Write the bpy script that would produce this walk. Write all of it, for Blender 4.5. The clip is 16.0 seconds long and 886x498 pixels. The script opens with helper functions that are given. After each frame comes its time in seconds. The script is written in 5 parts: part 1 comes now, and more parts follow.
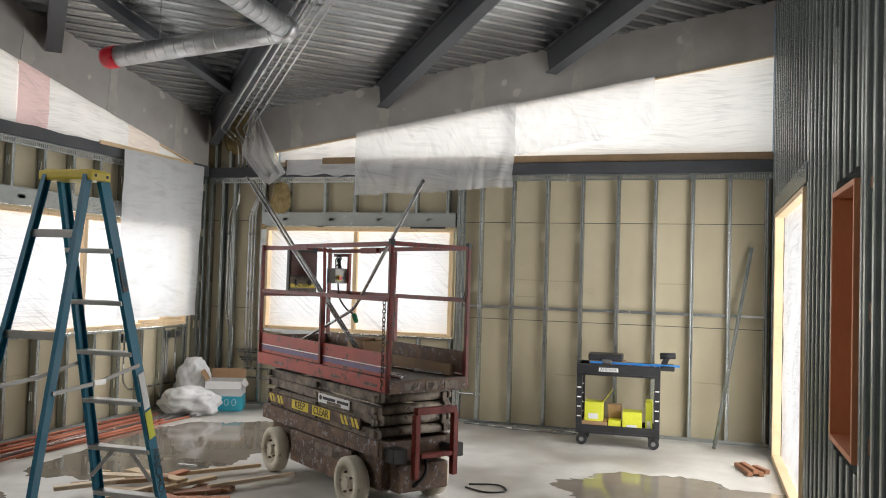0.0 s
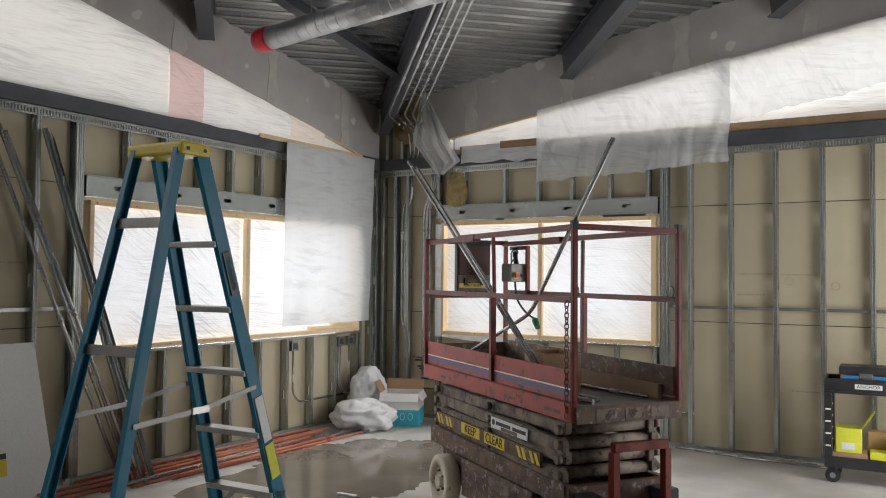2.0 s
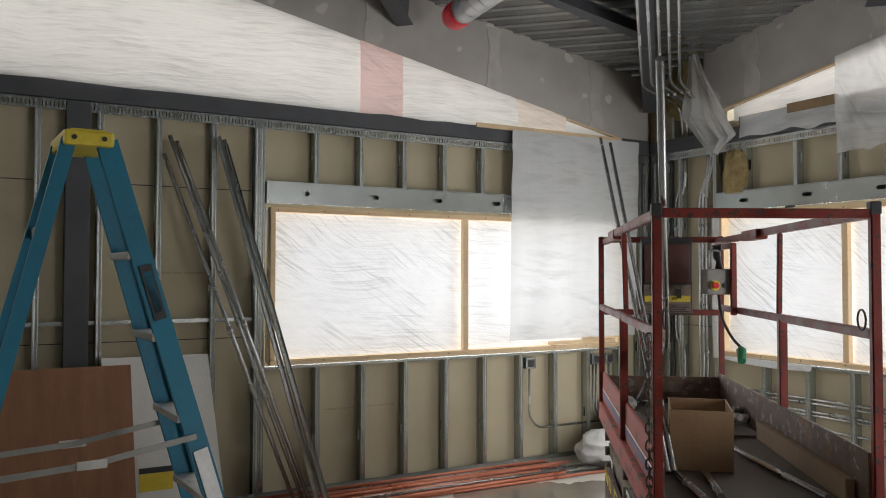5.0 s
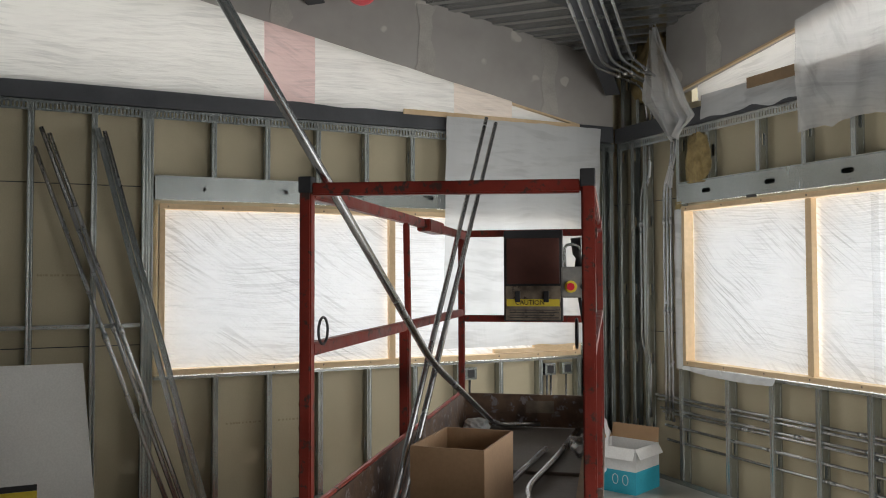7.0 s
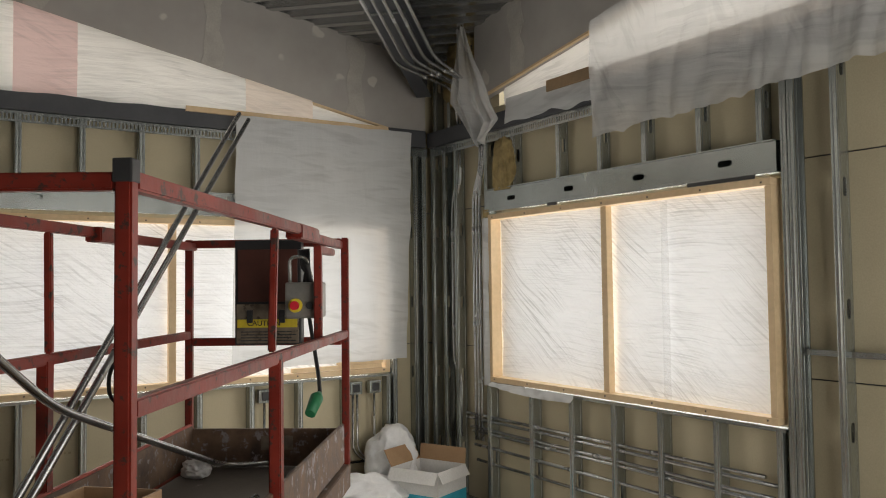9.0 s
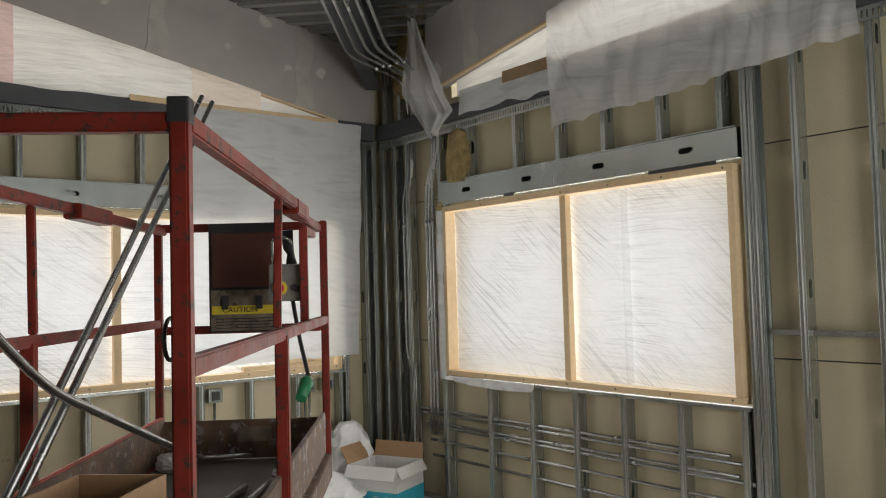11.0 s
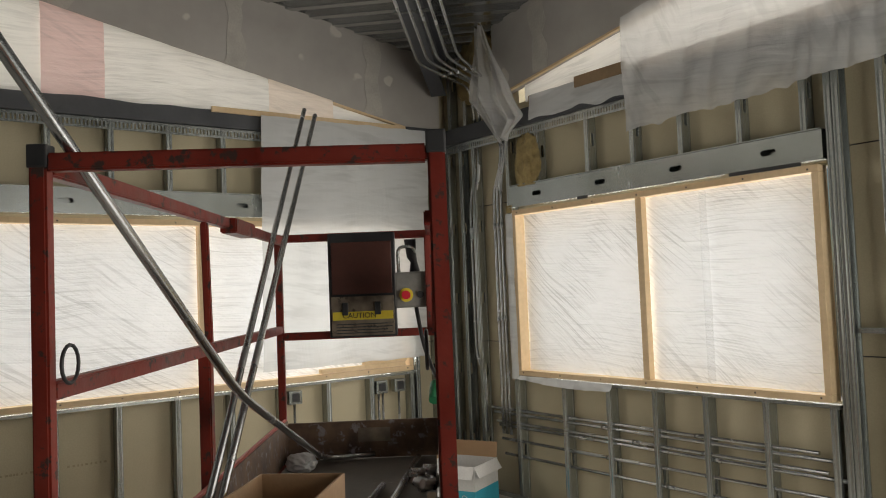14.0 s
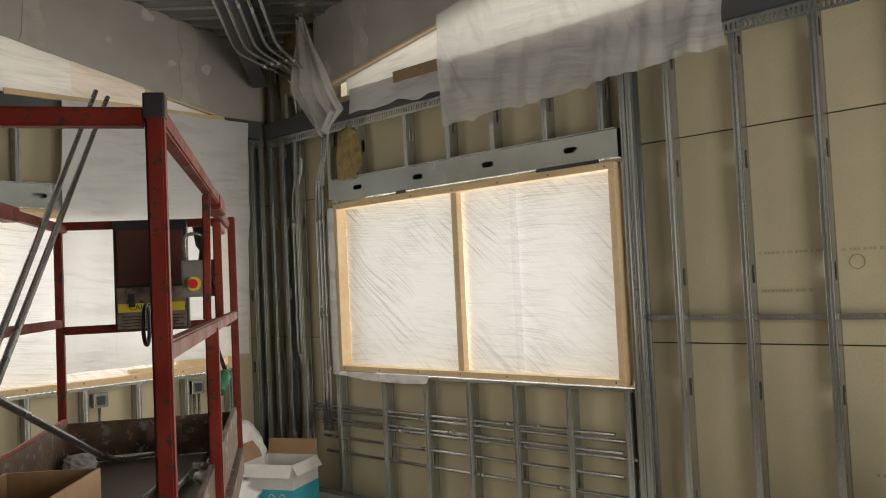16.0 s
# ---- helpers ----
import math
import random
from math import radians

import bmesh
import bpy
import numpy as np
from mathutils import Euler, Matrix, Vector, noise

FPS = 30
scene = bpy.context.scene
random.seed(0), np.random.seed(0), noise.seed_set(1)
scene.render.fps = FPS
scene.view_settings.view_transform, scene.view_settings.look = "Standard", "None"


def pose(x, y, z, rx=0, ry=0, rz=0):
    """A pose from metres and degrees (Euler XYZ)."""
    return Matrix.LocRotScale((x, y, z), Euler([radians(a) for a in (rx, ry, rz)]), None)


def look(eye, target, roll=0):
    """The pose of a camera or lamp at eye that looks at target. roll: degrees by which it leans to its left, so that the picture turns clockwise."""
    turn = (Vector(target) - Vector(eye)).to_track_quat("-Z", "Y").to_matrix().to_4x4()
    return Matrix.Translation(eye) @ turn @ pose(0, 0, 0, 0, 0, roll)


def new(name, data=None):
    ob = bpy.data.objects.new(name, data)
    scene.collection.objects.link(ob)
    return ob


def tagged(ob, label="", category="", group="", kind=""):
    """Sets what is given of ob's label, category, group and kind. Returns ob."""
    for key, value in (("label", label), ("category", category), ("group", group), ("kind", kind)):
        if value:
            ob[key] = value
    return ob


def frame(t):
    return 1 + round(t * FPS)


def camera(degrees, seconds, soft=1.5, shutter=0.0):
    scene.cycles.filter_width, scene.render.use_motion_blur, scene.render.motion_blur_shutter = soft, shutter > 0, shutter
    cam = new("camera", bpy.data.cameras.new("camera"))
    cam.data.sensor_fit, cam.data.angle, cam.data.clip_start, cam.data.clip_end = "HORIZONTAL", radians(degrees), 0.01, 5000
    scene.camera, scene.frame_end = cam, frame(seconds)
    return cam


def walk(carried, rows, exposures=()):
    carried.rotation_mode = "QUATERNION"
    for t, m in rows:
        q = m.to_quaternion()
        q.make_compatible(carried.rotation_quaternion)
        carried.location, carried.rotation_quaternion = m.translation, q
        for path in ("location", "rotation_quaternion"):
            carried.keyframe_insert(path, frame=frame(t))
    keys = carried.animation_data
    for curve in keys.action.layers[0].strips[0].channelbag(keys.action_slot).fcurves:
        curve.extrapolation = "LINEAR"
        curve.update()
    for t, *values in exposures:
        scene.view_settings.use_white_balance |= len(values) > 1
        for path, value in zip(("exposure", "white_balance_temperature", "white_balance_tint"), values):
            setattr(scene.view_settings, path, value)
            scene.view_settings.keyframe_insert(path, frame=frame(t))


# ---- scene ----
cam = camera(56.9, 16.0, soft=1.0)
PATH = [
    (0, (0.69, 0.355, 1.716), (-0.041, 2.639, 1.802), 1.7),
    (0.5, (0.487, 0.596, 1.703), (-0.503, 2.781, 1.778), 1.7),
    (1, (0.396, 0.895, 1.679), (-0.709, 3.025, 1.757), 1.2),
    (1.5, (0.337, 1.228, 1.685), (-0.84, 3.319, 1.763), 0.8),
    (2, (0.288, 1.616, 1.676), (-0.967, 3.661, 1.757), 0.5),
    (2.5, (0.307, 2.007, 1.654), (-1.027, 4.0, 1.742), 0.2),
    (3, (0.386, 2.35, 1.686), (-1.085, 4.245, 1.776), 0.0),
    (3.5, (0.443, 2.713, 1.741), (-1.226, 4.436, 1.816), 0.2),
    (4, (0.487, 3.02, 1.757), (-1.366, 4.544, 1.828), 0.2),
    (6.5, (0.708, 4.955, 1.732), (-1.481, 5.937, 1.811), 0.0),
    (7, (0.584, 5.224, 1.734), (-1.6, 6.215, 1.817), -0.2),
    (7.5, (0.481, 5.481, 1.759), (-1.697, 6.483, 1.846), -0.3),
    (8, (0.488, 5.71, 1.744), (-1.666, 6.766, 1.831), -0.5),
    (8.5, (0.438, 5.927, 1.754), (-1.663, 7.082, 1.85), -0.7),
    (9, (0.462, 6.017, 1.762), (-1.552, 7.319, 1.868), -0.7),
    (11.5, (0.192, 5.674, 1.658), (-1.686, 7.163, 1.776), -1.6),
    (12, (0.137, 5.506, 1.68), (-1.796, 6.922, 1.808), -1.7),
    (12.5, (0.109, 5.491, 1.684), (-1.85, 6.869, 1.807), -1.8),
    (13, (0.088, 5.471, 1.698), (-1.878, 6.844, 1.814), -2.0),
    (13.5, (0.084, 5.431, 1.704), (-1.871, 6.818, 1.822), -2.1),
    (14, (0.14, 5.471, 1.706), (-1.784, 6.902, 1.824), -2.3),
    (14.5, (0.226, 5.56, 1.666), (-1.648, 7.057, 1.78), -2.4),
    (15, (0.256, 5.619, 1.643), (-1.525, 7.225, 1.751), -2.6),
    (15.5, (0.26, 5.627, 1.649), (-1.428, 7.33, 1.753), -2.7),
    (16, (0.258, 5.641, 1.646), (-1.368, 7.403, 1.748), -2.7),
]
EXPOSURES = [(0, -0.1, 6350, 11), (1.0, -0.3, 6250, 11), (4, -0.36, 6350, 11), (7, -0.48, 6350, 9), (9, -0.66, 6850, 10), (11.5, -0.6, 6600, 8), (12.5, -0.63, 6800, 9), (14.5, -0.65, 6950, 9), (16, -0.65, 7150, 9)]
walk(cam, [(t, look(eye, target, roll)) for t, eye, target, roll in PATH], EXPOSURES)

# ---- plan: faces of the room ----
WA, WB, WC, WS = -5.70, 9.864, 1.38, -2.4   # west, north, east faces (x, y, x) and the closing south wall (y)
DEPTH = 0.092                               # studs
BEAM_Z0, BEAM_Z1 = 2.98, 3.11
SLOPE = 0.155


def roof_z(x, y):
    return 3.74 + SLOPE * (x - WA) + SLOPE * (WB - y)


def band_b(x):
    return 3.31 + 0.155 * (x + 4.7)


def band_a(y):
    return 3.14 + 0.2 * (9.4 - y)


# ---- world and daylight ----
world = bpy.data.worlds.new("sky")
scene.world = world
world.use_nodes = True
wn = world.node_tree
sky = wn.nodes.new("ShaderNodeTexSky")
sky.sky_type, sky.sun_disc, sky.sun_elevation, sky.sun_rotation = "NISHITA", False, radians(40), radians(120)
wn.nodes["Background"].inputs["Strength"].default_value = 0.05
wn.links.new(sky.outputs[0], wn.nodes["Background"].inputs["Color"])
sun = new("sun", bpy.data.lights.new("sun", "SUN"))
sun.data.energy, sun.data.angle, sun.data.color = 0.5, radians(20), (1, 0.96, 0.9)
sun.matrix_world = look((20, -10, 30), (-2, 6, 0))


def daylight(m, w, h, power, colour=(1.0, 0.985, 0.96)):
    lamp = new("window_daylight", bpy.data.lights.new("window_daylight", "AREA"))
    lamp.data.shape, lamp.data.size, lamp.data.size_y, lamp.data.energy, lamp.data.color = "RECTANGLE", w, h, power, colour
    lamp.matrix_world = m
    return lamp


# diffuse sky filling each covered opening
daylight(look((-3.505, WB + 0.28, 1.66), (-3.505, 0, 1.66)), 2.46, 1.22, 84)
daylight(look((WA - 0.28, 7.615, 1.655), (0, 7.615, 1.655)), 3.53, 1.16, 120)
daylight(look((WA - 0.28, 3.45, 4.25), (0, 3.45, 4.25)), 11.7, 2.2, 310)
daylight(look((-1.65, WB + 0.28, 3.75), (-1.65, 0, 3.75)), 6.0, 1.1, 125)
daylight(look((WC + 0.28, 7.975, 1.25), (-2, 7.975, 1.25)), 2.36, 2.36, 145)


# ---- materials ----
def nodes_of(name):
    m = bpy.data.materials.new(name)
    m.use_nodes = True
    nt = m.node_tree
    return m, nt, nt.nodes["Principled BSDF"]


def coords(nt, scale=(1, 1, 1), kind="Object"):
    tc = nt.nodes.new("ShaderNodeTexCoord")
    mp = nt.nodes.new("ShaderNodeMapping")
    mp.inputs["Scale"].default_value = scale
    nt.links.new(tc.outputs[kind], mp.inputs["Vector"])
    return mp.outputs["Vector"]


def noise_of(nt, vec, scale, detail=4.0, rough=0.55, distortion=0.0):
    n = nt.nodes.new("ShaderNodeTexNoise")
    n.inputs["Scale"].default_value, n.inputs["Detail"].default_value = scale, detail
    n.inputs["Roughness"].default_value, n.inputs["Distortion"].default_value = rough, distortion
    nt.links.new(vec, n.inputs["Vector"])
    return n.outputs["Fac"]


def ramp(nt, fac, stops):
    r = nt.nodes.new("ShaderNodeValToRGB")
    while len(r.color_ramp.elements) < len(stops):
        r.color_ramp.elements.new(0.5)
    for el, (p, c) in zip(r.color_ramp.elements, stops):
        el.position = p
        el.color = (*c, 1) if len(c) == 3 else c
    nt.links.new(fac, r.inputs["Fac"])
    return r.outputs["Color"]


def mix(nt, a, b, fac, mode="MIX"):
    n = nt.nodes.new("ShaderNodeMix")
    n.data_type, n.blend_type = "RGBA", mode
    for sock, v in ((n.inputs["Factor"], fac), (n.inputs["A"], a), (n.inputs["B"], b)):
        if isinstance(v, (int, float)):
            sock.default_value = v
        elif isinstance(v, tuple):
            sock.default_value = (*v, 1)
        else:
            nt.links.new(v, sock)
    return n.outputs["Result"]


def bump(nt, height, strength, distance, target):
    b = nt.nodes.new("ShaderNodeBump")
    b.inputs["Strength"].default_value, b.inputs["Distance"].default_value = strength, distance
    nt.links.new(height, b.inputs["Height"])
    nt.links.new(b.outputs["Normal"], target.inputs["Normal"])


def surface(name, c1, c2, scale=6.0, rough=0.6, metal=0.0, rough_var=0.1, grain=60.0, bumps=0.15, stretch=(1, 1, 1), worn=None, worn_at=0.62, worn_scale=9.0, rnd=0.0):
    """Two colours mixed by a broad stain and a fine grain, with worn patches of a third colour."""
    m, nt, p = nodes_of(name)
    v = coords(nt, stretch)
    broad, fine = noise_of(nt, v, scale, 5), noise_of(nt, v, grain, 3)
    col = ramp(nt, broad, [(0.3, c1), (0.7, c2)])
    col = mix(nt, col, ramp(nt, fine, [(0.3, (0.82, 0.82, 0.82)), (0.7, (1, 1, 1))]), 0.6, "MULTIPLY")
    if worn:
        w = ramp(nt, noise_of(nt, v, worn_scale, 8, 0.7), [(worn_at, (0, 0, 0)), (worn_at + 0.05, (1, 1, 1))])
        col = mix(nt, col, worn, w)
    if rnd:
        oi = nt.nodes.new("ShaderNodeObjectInfo")
        col = mix(nt, col, ramp(nt, oi.outputs["Random"], [(0, (1 - rnd,) * 3), (1, (1, 1, 1))]), 1.0, "MULTIPLY")
    nt.links.new(col, p.inputs["Base Color"])
    rr = ramp(nt, broad, [(0.3, (max(rough - rough_var, 0.03),) * 3), (0.7, (min(rough + rough_var, 1),) * 3)])
    nt.links.new(rr, p.inputs["Roughness"])
    p.inputs["Metallic"].default_value = metal
    if bumps:
        bump(nt, fine, bumps, 0.004, p)
    return m


def film(name, colour, see_through, wrinkle=0.5, stretch=(1, 1, 1), scale=5.0, dense=0.75, crease=0.0, lean=38, fine=26):
    """Thin plastic sheet: lets light through from behind, with crease relief; lean turns the creases."""
    m, nt, p = nodes_of(name)
    out = nt.nodes["Material Output"]
    nt.nodes.remove(p)
    v = coords(nt, stretch)
    n1 = noise_of(nt, v, scale, 6, 0.6, 1.2)
    n2 = noise_of(nt, v, scale * 6, 3, 0.5)
    h = mix(nt, n1, n2, 0.25)
    b = nt.nodes.new("ShaderNodeBump")
    b.inputs["Strength"].default_value, b.inputs["Distance"].default_value = wrinkle, 0.03
    nt.links.new(h, b.inputs["Height"])
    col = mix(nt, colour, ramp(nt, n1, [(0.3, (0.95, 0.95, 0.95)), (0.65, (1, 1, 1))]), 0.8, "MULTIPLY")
    if crease:
        # fans of pulled creases: their shading is put into the film colour as darker lines
        raw = nt.nodes["Texture Coordinate"].outputs["Object"]
        bend = nt.nodes.new("ShaderNodeTexNoise")
        bend.inputs["Scale"].default_value, bend.inputs["Detail"].default_value = 1.1, 2.0
        nt.links.new(raw, bend.inputs["Vector"])
        pull = nt.nodes.new("ShaderNodeVectorMath")
        pull.operation = "MULTIPLY_ADD"
        pull.inputs[1].default_value = (0.16, 0.16, 0.16)
        nt.links.new(bend.outputs["Color"], pull.inputs[0])
        nt.links.new(raw, pull.inputs[2])
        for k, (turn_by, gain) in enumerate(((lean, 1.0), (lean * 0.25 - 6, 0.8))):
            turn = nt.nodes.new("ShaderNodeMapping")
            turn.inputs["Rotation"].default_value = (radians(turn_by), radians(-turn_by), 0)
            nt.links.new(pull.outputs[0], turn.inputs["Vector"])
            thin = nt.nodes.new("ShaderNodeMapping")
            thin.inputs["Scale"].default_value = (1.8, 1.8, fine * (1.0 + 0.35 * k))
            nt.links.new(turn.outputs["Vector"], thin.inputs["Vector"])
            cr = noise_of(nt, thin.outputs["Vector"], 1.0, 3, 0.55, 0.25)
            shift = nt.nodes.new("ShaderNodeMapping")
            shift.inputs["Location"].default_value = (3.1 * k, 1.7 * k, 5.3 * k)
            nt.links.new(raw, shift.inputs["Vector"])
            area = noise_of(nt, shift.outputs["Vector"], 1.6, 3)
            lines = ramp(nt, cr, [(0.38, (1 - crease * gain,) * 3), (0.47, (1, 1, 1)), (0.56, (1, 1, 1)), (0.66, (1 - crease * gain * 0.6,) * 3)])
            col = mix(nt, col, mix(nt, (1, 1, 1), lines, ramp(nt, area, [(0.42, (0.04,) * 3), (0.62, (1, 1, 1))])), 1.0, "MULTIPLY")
            h = mix(nt, h, cr, 0.4)
        nt.links.new(h, b.inputs["Height"])
    tl, df, gl, tr = (nt.nodes.new("ShaderNodeBsdf" + k) for k in ("Translucent", "Diffuse", "Glossy", "Transparent"))
    gl.inputs["Roughness"].default_value = 0.28
    for s in (tl, df):
        nt.links.new(col, s.inputs["Color"])
    for s in (tl, df, gl):
        nt.links.new(b.outputs["Normal"], s.inputs["Normal"])
    def blend(f, a, c):
        x = nt.nodes.new("ShaderNodeMixShader")
        x.inputs[0].default_value = f
        nt.links.new(a, x.inputs[1])
        nt.links.new(c, x.inputs[2])
        return x.outputs[0]
    s = blend(dense, df.outputs[0], tl.outputs[0])
    s = blend(0.05, s, gl.outputs[0])
    s = blend(see_through, s, tr.outputs[0])
    nt.links.new(s, out.inputs["Surface"])
    return m


STEEL = surface("galvanised_steel", (0.48, 0.51, 0.495), (0.57, 0.60, 0.585), 5, 0.25, 0.88, 0.03, 80, 0.0, (1, 1, 0.3), rnd=0.25)
CONDUIT = surface("conduit_steel", (0.62, 0.63, 0.64), (0.7, 0.71, 0.72), 3, 0.26, 1.0, 0.03, 90, 0.0)
DECKING = surface("roof_deck_steel", (0.62, 0.63, 0.63), (0.68, 0.69, 0.69), 1.5, 0.2, 0.97, 0.015, 40, 0.0)
BEAM = surface("primed_beam", (0.045, 0.048, 0.055), (0.075, 0.078, 0.085), 4, 0.62, 0.0, 0.1, 50, 0.1, worn=(0.12, 0.12, 0.12), worn_at=0.72)
SHEATH = surface("sheathing_board", (0.47, 0.41, 0.28), (0.55, 0.485, 0.34), 1.6, 0.85, 0, 0.05, 120, 0.1, rnd=0.1)
WOOD = surface("raw_pine", (0.60, 0.43, 0.245), (0.71, 0.54, 0.34), 3, 0.65, 0, 0.05, 30, 0.15, (1, 1, 1), worn=(0.33, 0.19, 0.09), worn_at=0.7, worn_scale=5)
PALE = surface("pale_offcut_pine", (0.66, 0.52, 0.36), (0.76, 0.62, 0.45), 4, 0.7, 0, 0.05, 30, 0.15)
WOOD_DARK = surface("dark_plank", (0.20, 0.13, 0.07), (0.30, 0.20, 0.11), 4, 0.7, 0, 0.05, 40, 0.2)
PLY = surface("stained_plywood", (0.22, 0.095, 0.045), (0.31, 0.145, 0.07), 4, 0.6, 0, 0.1, 30, 0.15, (1, 3, 0.5))
LINING = surface("orange_plywood", (0.46, 0.17, 0.075), (0.56, 0.24, 0.11), 4, 0.65, 0, 0.1, 30, 0.15, (1, 3, 0.5))
RED = surface("worn_red_paint", (0.125, 0.011, 0.006), (0.225, 0.024, 0.012), 7, 0.45, 0.0, 0.14, 45, 0.25, worn=(0.04, 0.022, 0.018), worn_at=0.55, worn_scale=28)
RED_FADED = surface("faded_red_panel", (0.32, 0.045, 0.033), (0.41, 0.085, 0.06), 4, 0.66, 0.0, 0.1, 40, 0.1, worn=(0.10, 0.05, 0.035), worn_at=0.57, worn_scale=9)
RUSTY = surface("dirty_steel", (0.05, 0.028, 0.02), (0.20, 0.125, 0.08), 11, 0.7, 0.1, 0.15, 50, 0.4, worn=(0.24, 0.215, 0.22), worn_at=0.56, worn_scale=19)
ARM = surface("grimy_grey_steel", (0.07, 0.05, 0.036), (0.27, 0.22, 0.165), 11, 0.7, 0.1, 0.15, 40, 0.25, worn=(0.05, 0.035, 0.026), worn_at=0.54, worn_scale=10)
DECKPLATE = surface("platform_plate", (0.11, 0.095, 0.08), (0.2, 0.175, 0.15), 4, 0.6, 0.4, 0.12, 40, 0.2, worn=(0.3, 0.28, 0.25), worn_at=0.66)
BLACK = surface("black_plastic", (0.018, 0.018, 0.02), (0.03, 0.03, 0.032), 6, 0.45, 0, 0.1, 60, 0.1)
TYRE = surface("pale_tyre", (0.50, 0.45, 0.35), (0.62, 0.57, 0.46), 8, 0.75, 0, 0.08, 50, 0.15, worn=(0.3, 0.26, 0.2), worn_at=0.62)
BLUE = surface("blue_fibreglass", (0.004, 0.125, 0.205), (0.008, 0.17, 0.265), 5, 0.55, 0, 0.1, 60, 0.08, worn=(0.06, 0.2, 0.27), worn_at=0.72)
ALU = surface("ladder_aluminium", (0.50, 0.49, 0.47), (0.60, 0.59, 0.57), 7, 0.42, 0.8, 0.1, 60, 0.1, worn=(0.33, 0.3, 0.27), worn_at=0.62)
SPREAD = surface("dull_spreader", (0.22, 0.215, 0.2), (0.3, 0.29, 0.27), 7, 0.5, 0.6, 0.1, 60, 0.05)
YELLOW = surface("yellow_plastic", (0.62, 0.47, 0.03), (0.72, 0.57, 0.05), 6, 0.5, 0, 0.1, 60, 0.08, worn=(0.25, 0.2, 0.06), worn_at=0.7)
LIME = surface("yellow_card", (0.66, 0.68, 0.04), (0.74, 0.74, 0.06), 6, 0.6, 0, 0.1, 60, 0.05)
WHITE = surface("white_paper", (0.72, 0.72, 0.70), (0.8, 0.8, 0.78), 6, 0.7, 0, 0.1, 60, 0.05)
CARD = surface("cardboard", (0.33, 0.20, 0.105), (0.41, 0.26, 0.145), 5, 0.8, 0, 0.05, 70, 0.1)
CARD_IN = surface("cardboard_white", (0.66, 0.65, 0.63), (0.74, 0.73, 0.71), 5, 0.75, 0, 0.05, 70, 0.05)
TEAL = surface("teal_print", (0.03, 0.36, 0.48), (0.05, 0.42, 0.55), 5, 0.6, 0, 0.05, 70, 0.05)
CASE_RED = surface("case_maroon", (0.07, 0.022, 0.015), (0.10, 0.03, 0.02), 6, 0.5, 0, 0.1, 50, 0.05)
COPPER = surface("copper_pipe", (0.62, 0.19, 0.11), (0.74, 0.30, 0.19), 5, 0.36, 0.35, 0.1, 60, 0.05)
BATT = surface("mineral_batt", (0.20, 0.145, 0.06), (0.38, 0.285, 0.125), 14, 0.95, 0, 0.03, 70, 0.8)
GREY_BOARD = surface("drywall_face", (0.74, 0.73, 0.70), (0.8, 0.79, 0.76), 2, 0.85, 0, 0.05, 80, 0.05)
REDTAPE = surface("red_film", (0.55, 0.015, 0.03), (0.65, 0.03, 0.05), 9, 0.35, 0, 0.1, 30, 0.3)
DUCT = surface("spiral_duct_steel", (0.60, 0.61, 0.62), (0.74, 0.75, 0.76), 9, 0.36, 1.0, 0.08, 60, 0.05)
PURPLE = surface("purple_stripe", (0.10, 0.07, 0.16), (0.15, 0.10, 0.2), 6, 0.55, 0, 0.1, 60, 0.05, worn=(0.25, 0.10, 0.09), worn_at=0.6)
PLAIN = surface("painted_wall", (0.36, 0.36, 0.345), (0.41, 0.41, 0.395), 2, 0.85, 0, 0.05, 90, 0.05)
BAGFILM = surface("white_bag", (0.74, 0.74, 0.74), (0.82, 0.82, 0.82), 9, 0.45, 0, 0.1, 25, 0.3)
GREEN = surface("green_plastic", (0.012, 0.14, 0.055), (0.02, 0.19, 0.08), 6, 0.5, 0, 0.1, 50, 0.05)
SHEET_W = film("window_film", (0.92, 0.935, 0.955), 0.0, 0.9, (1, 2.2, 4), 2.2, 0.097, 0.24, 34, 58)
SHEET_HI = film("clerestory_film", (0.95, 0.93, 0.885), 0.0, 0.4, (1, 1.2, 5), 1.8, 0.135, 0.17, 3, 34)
SHEET_PINK = film("pink_film", (0.93, 0.70, 0.66), 0.0, 0.4, (1, 1.2, 4), 3, 0.09, 0.15, 30)
SHEET_CREAM = film("cream_film", (0.95, 0.84, 0.74), 0.0, 0.4, (1, 1.2, 4), 3, 0.09, 0.12, 20)
VEIL = film("hung_film", (0.64, 0.65, 0.65), 0.12, 0.5, (3, 3, 0.7), 2.0, 0.10, 0.16, 8, 12)
# thin grey tint that paints the shadow of an outer post
POST_SHADE = film("post_shade_film", (0.30, 0.31, 0.33), 0.86, 0.3, (1, 1, 1), 3.0, 0.02)
VEIL_THIN = film("loose_film", (0.68, 0.68, 0.67), 0.34, 0.8, (3, 1, 0.8), 2.6, 0.24, 0.2, 50, 12)


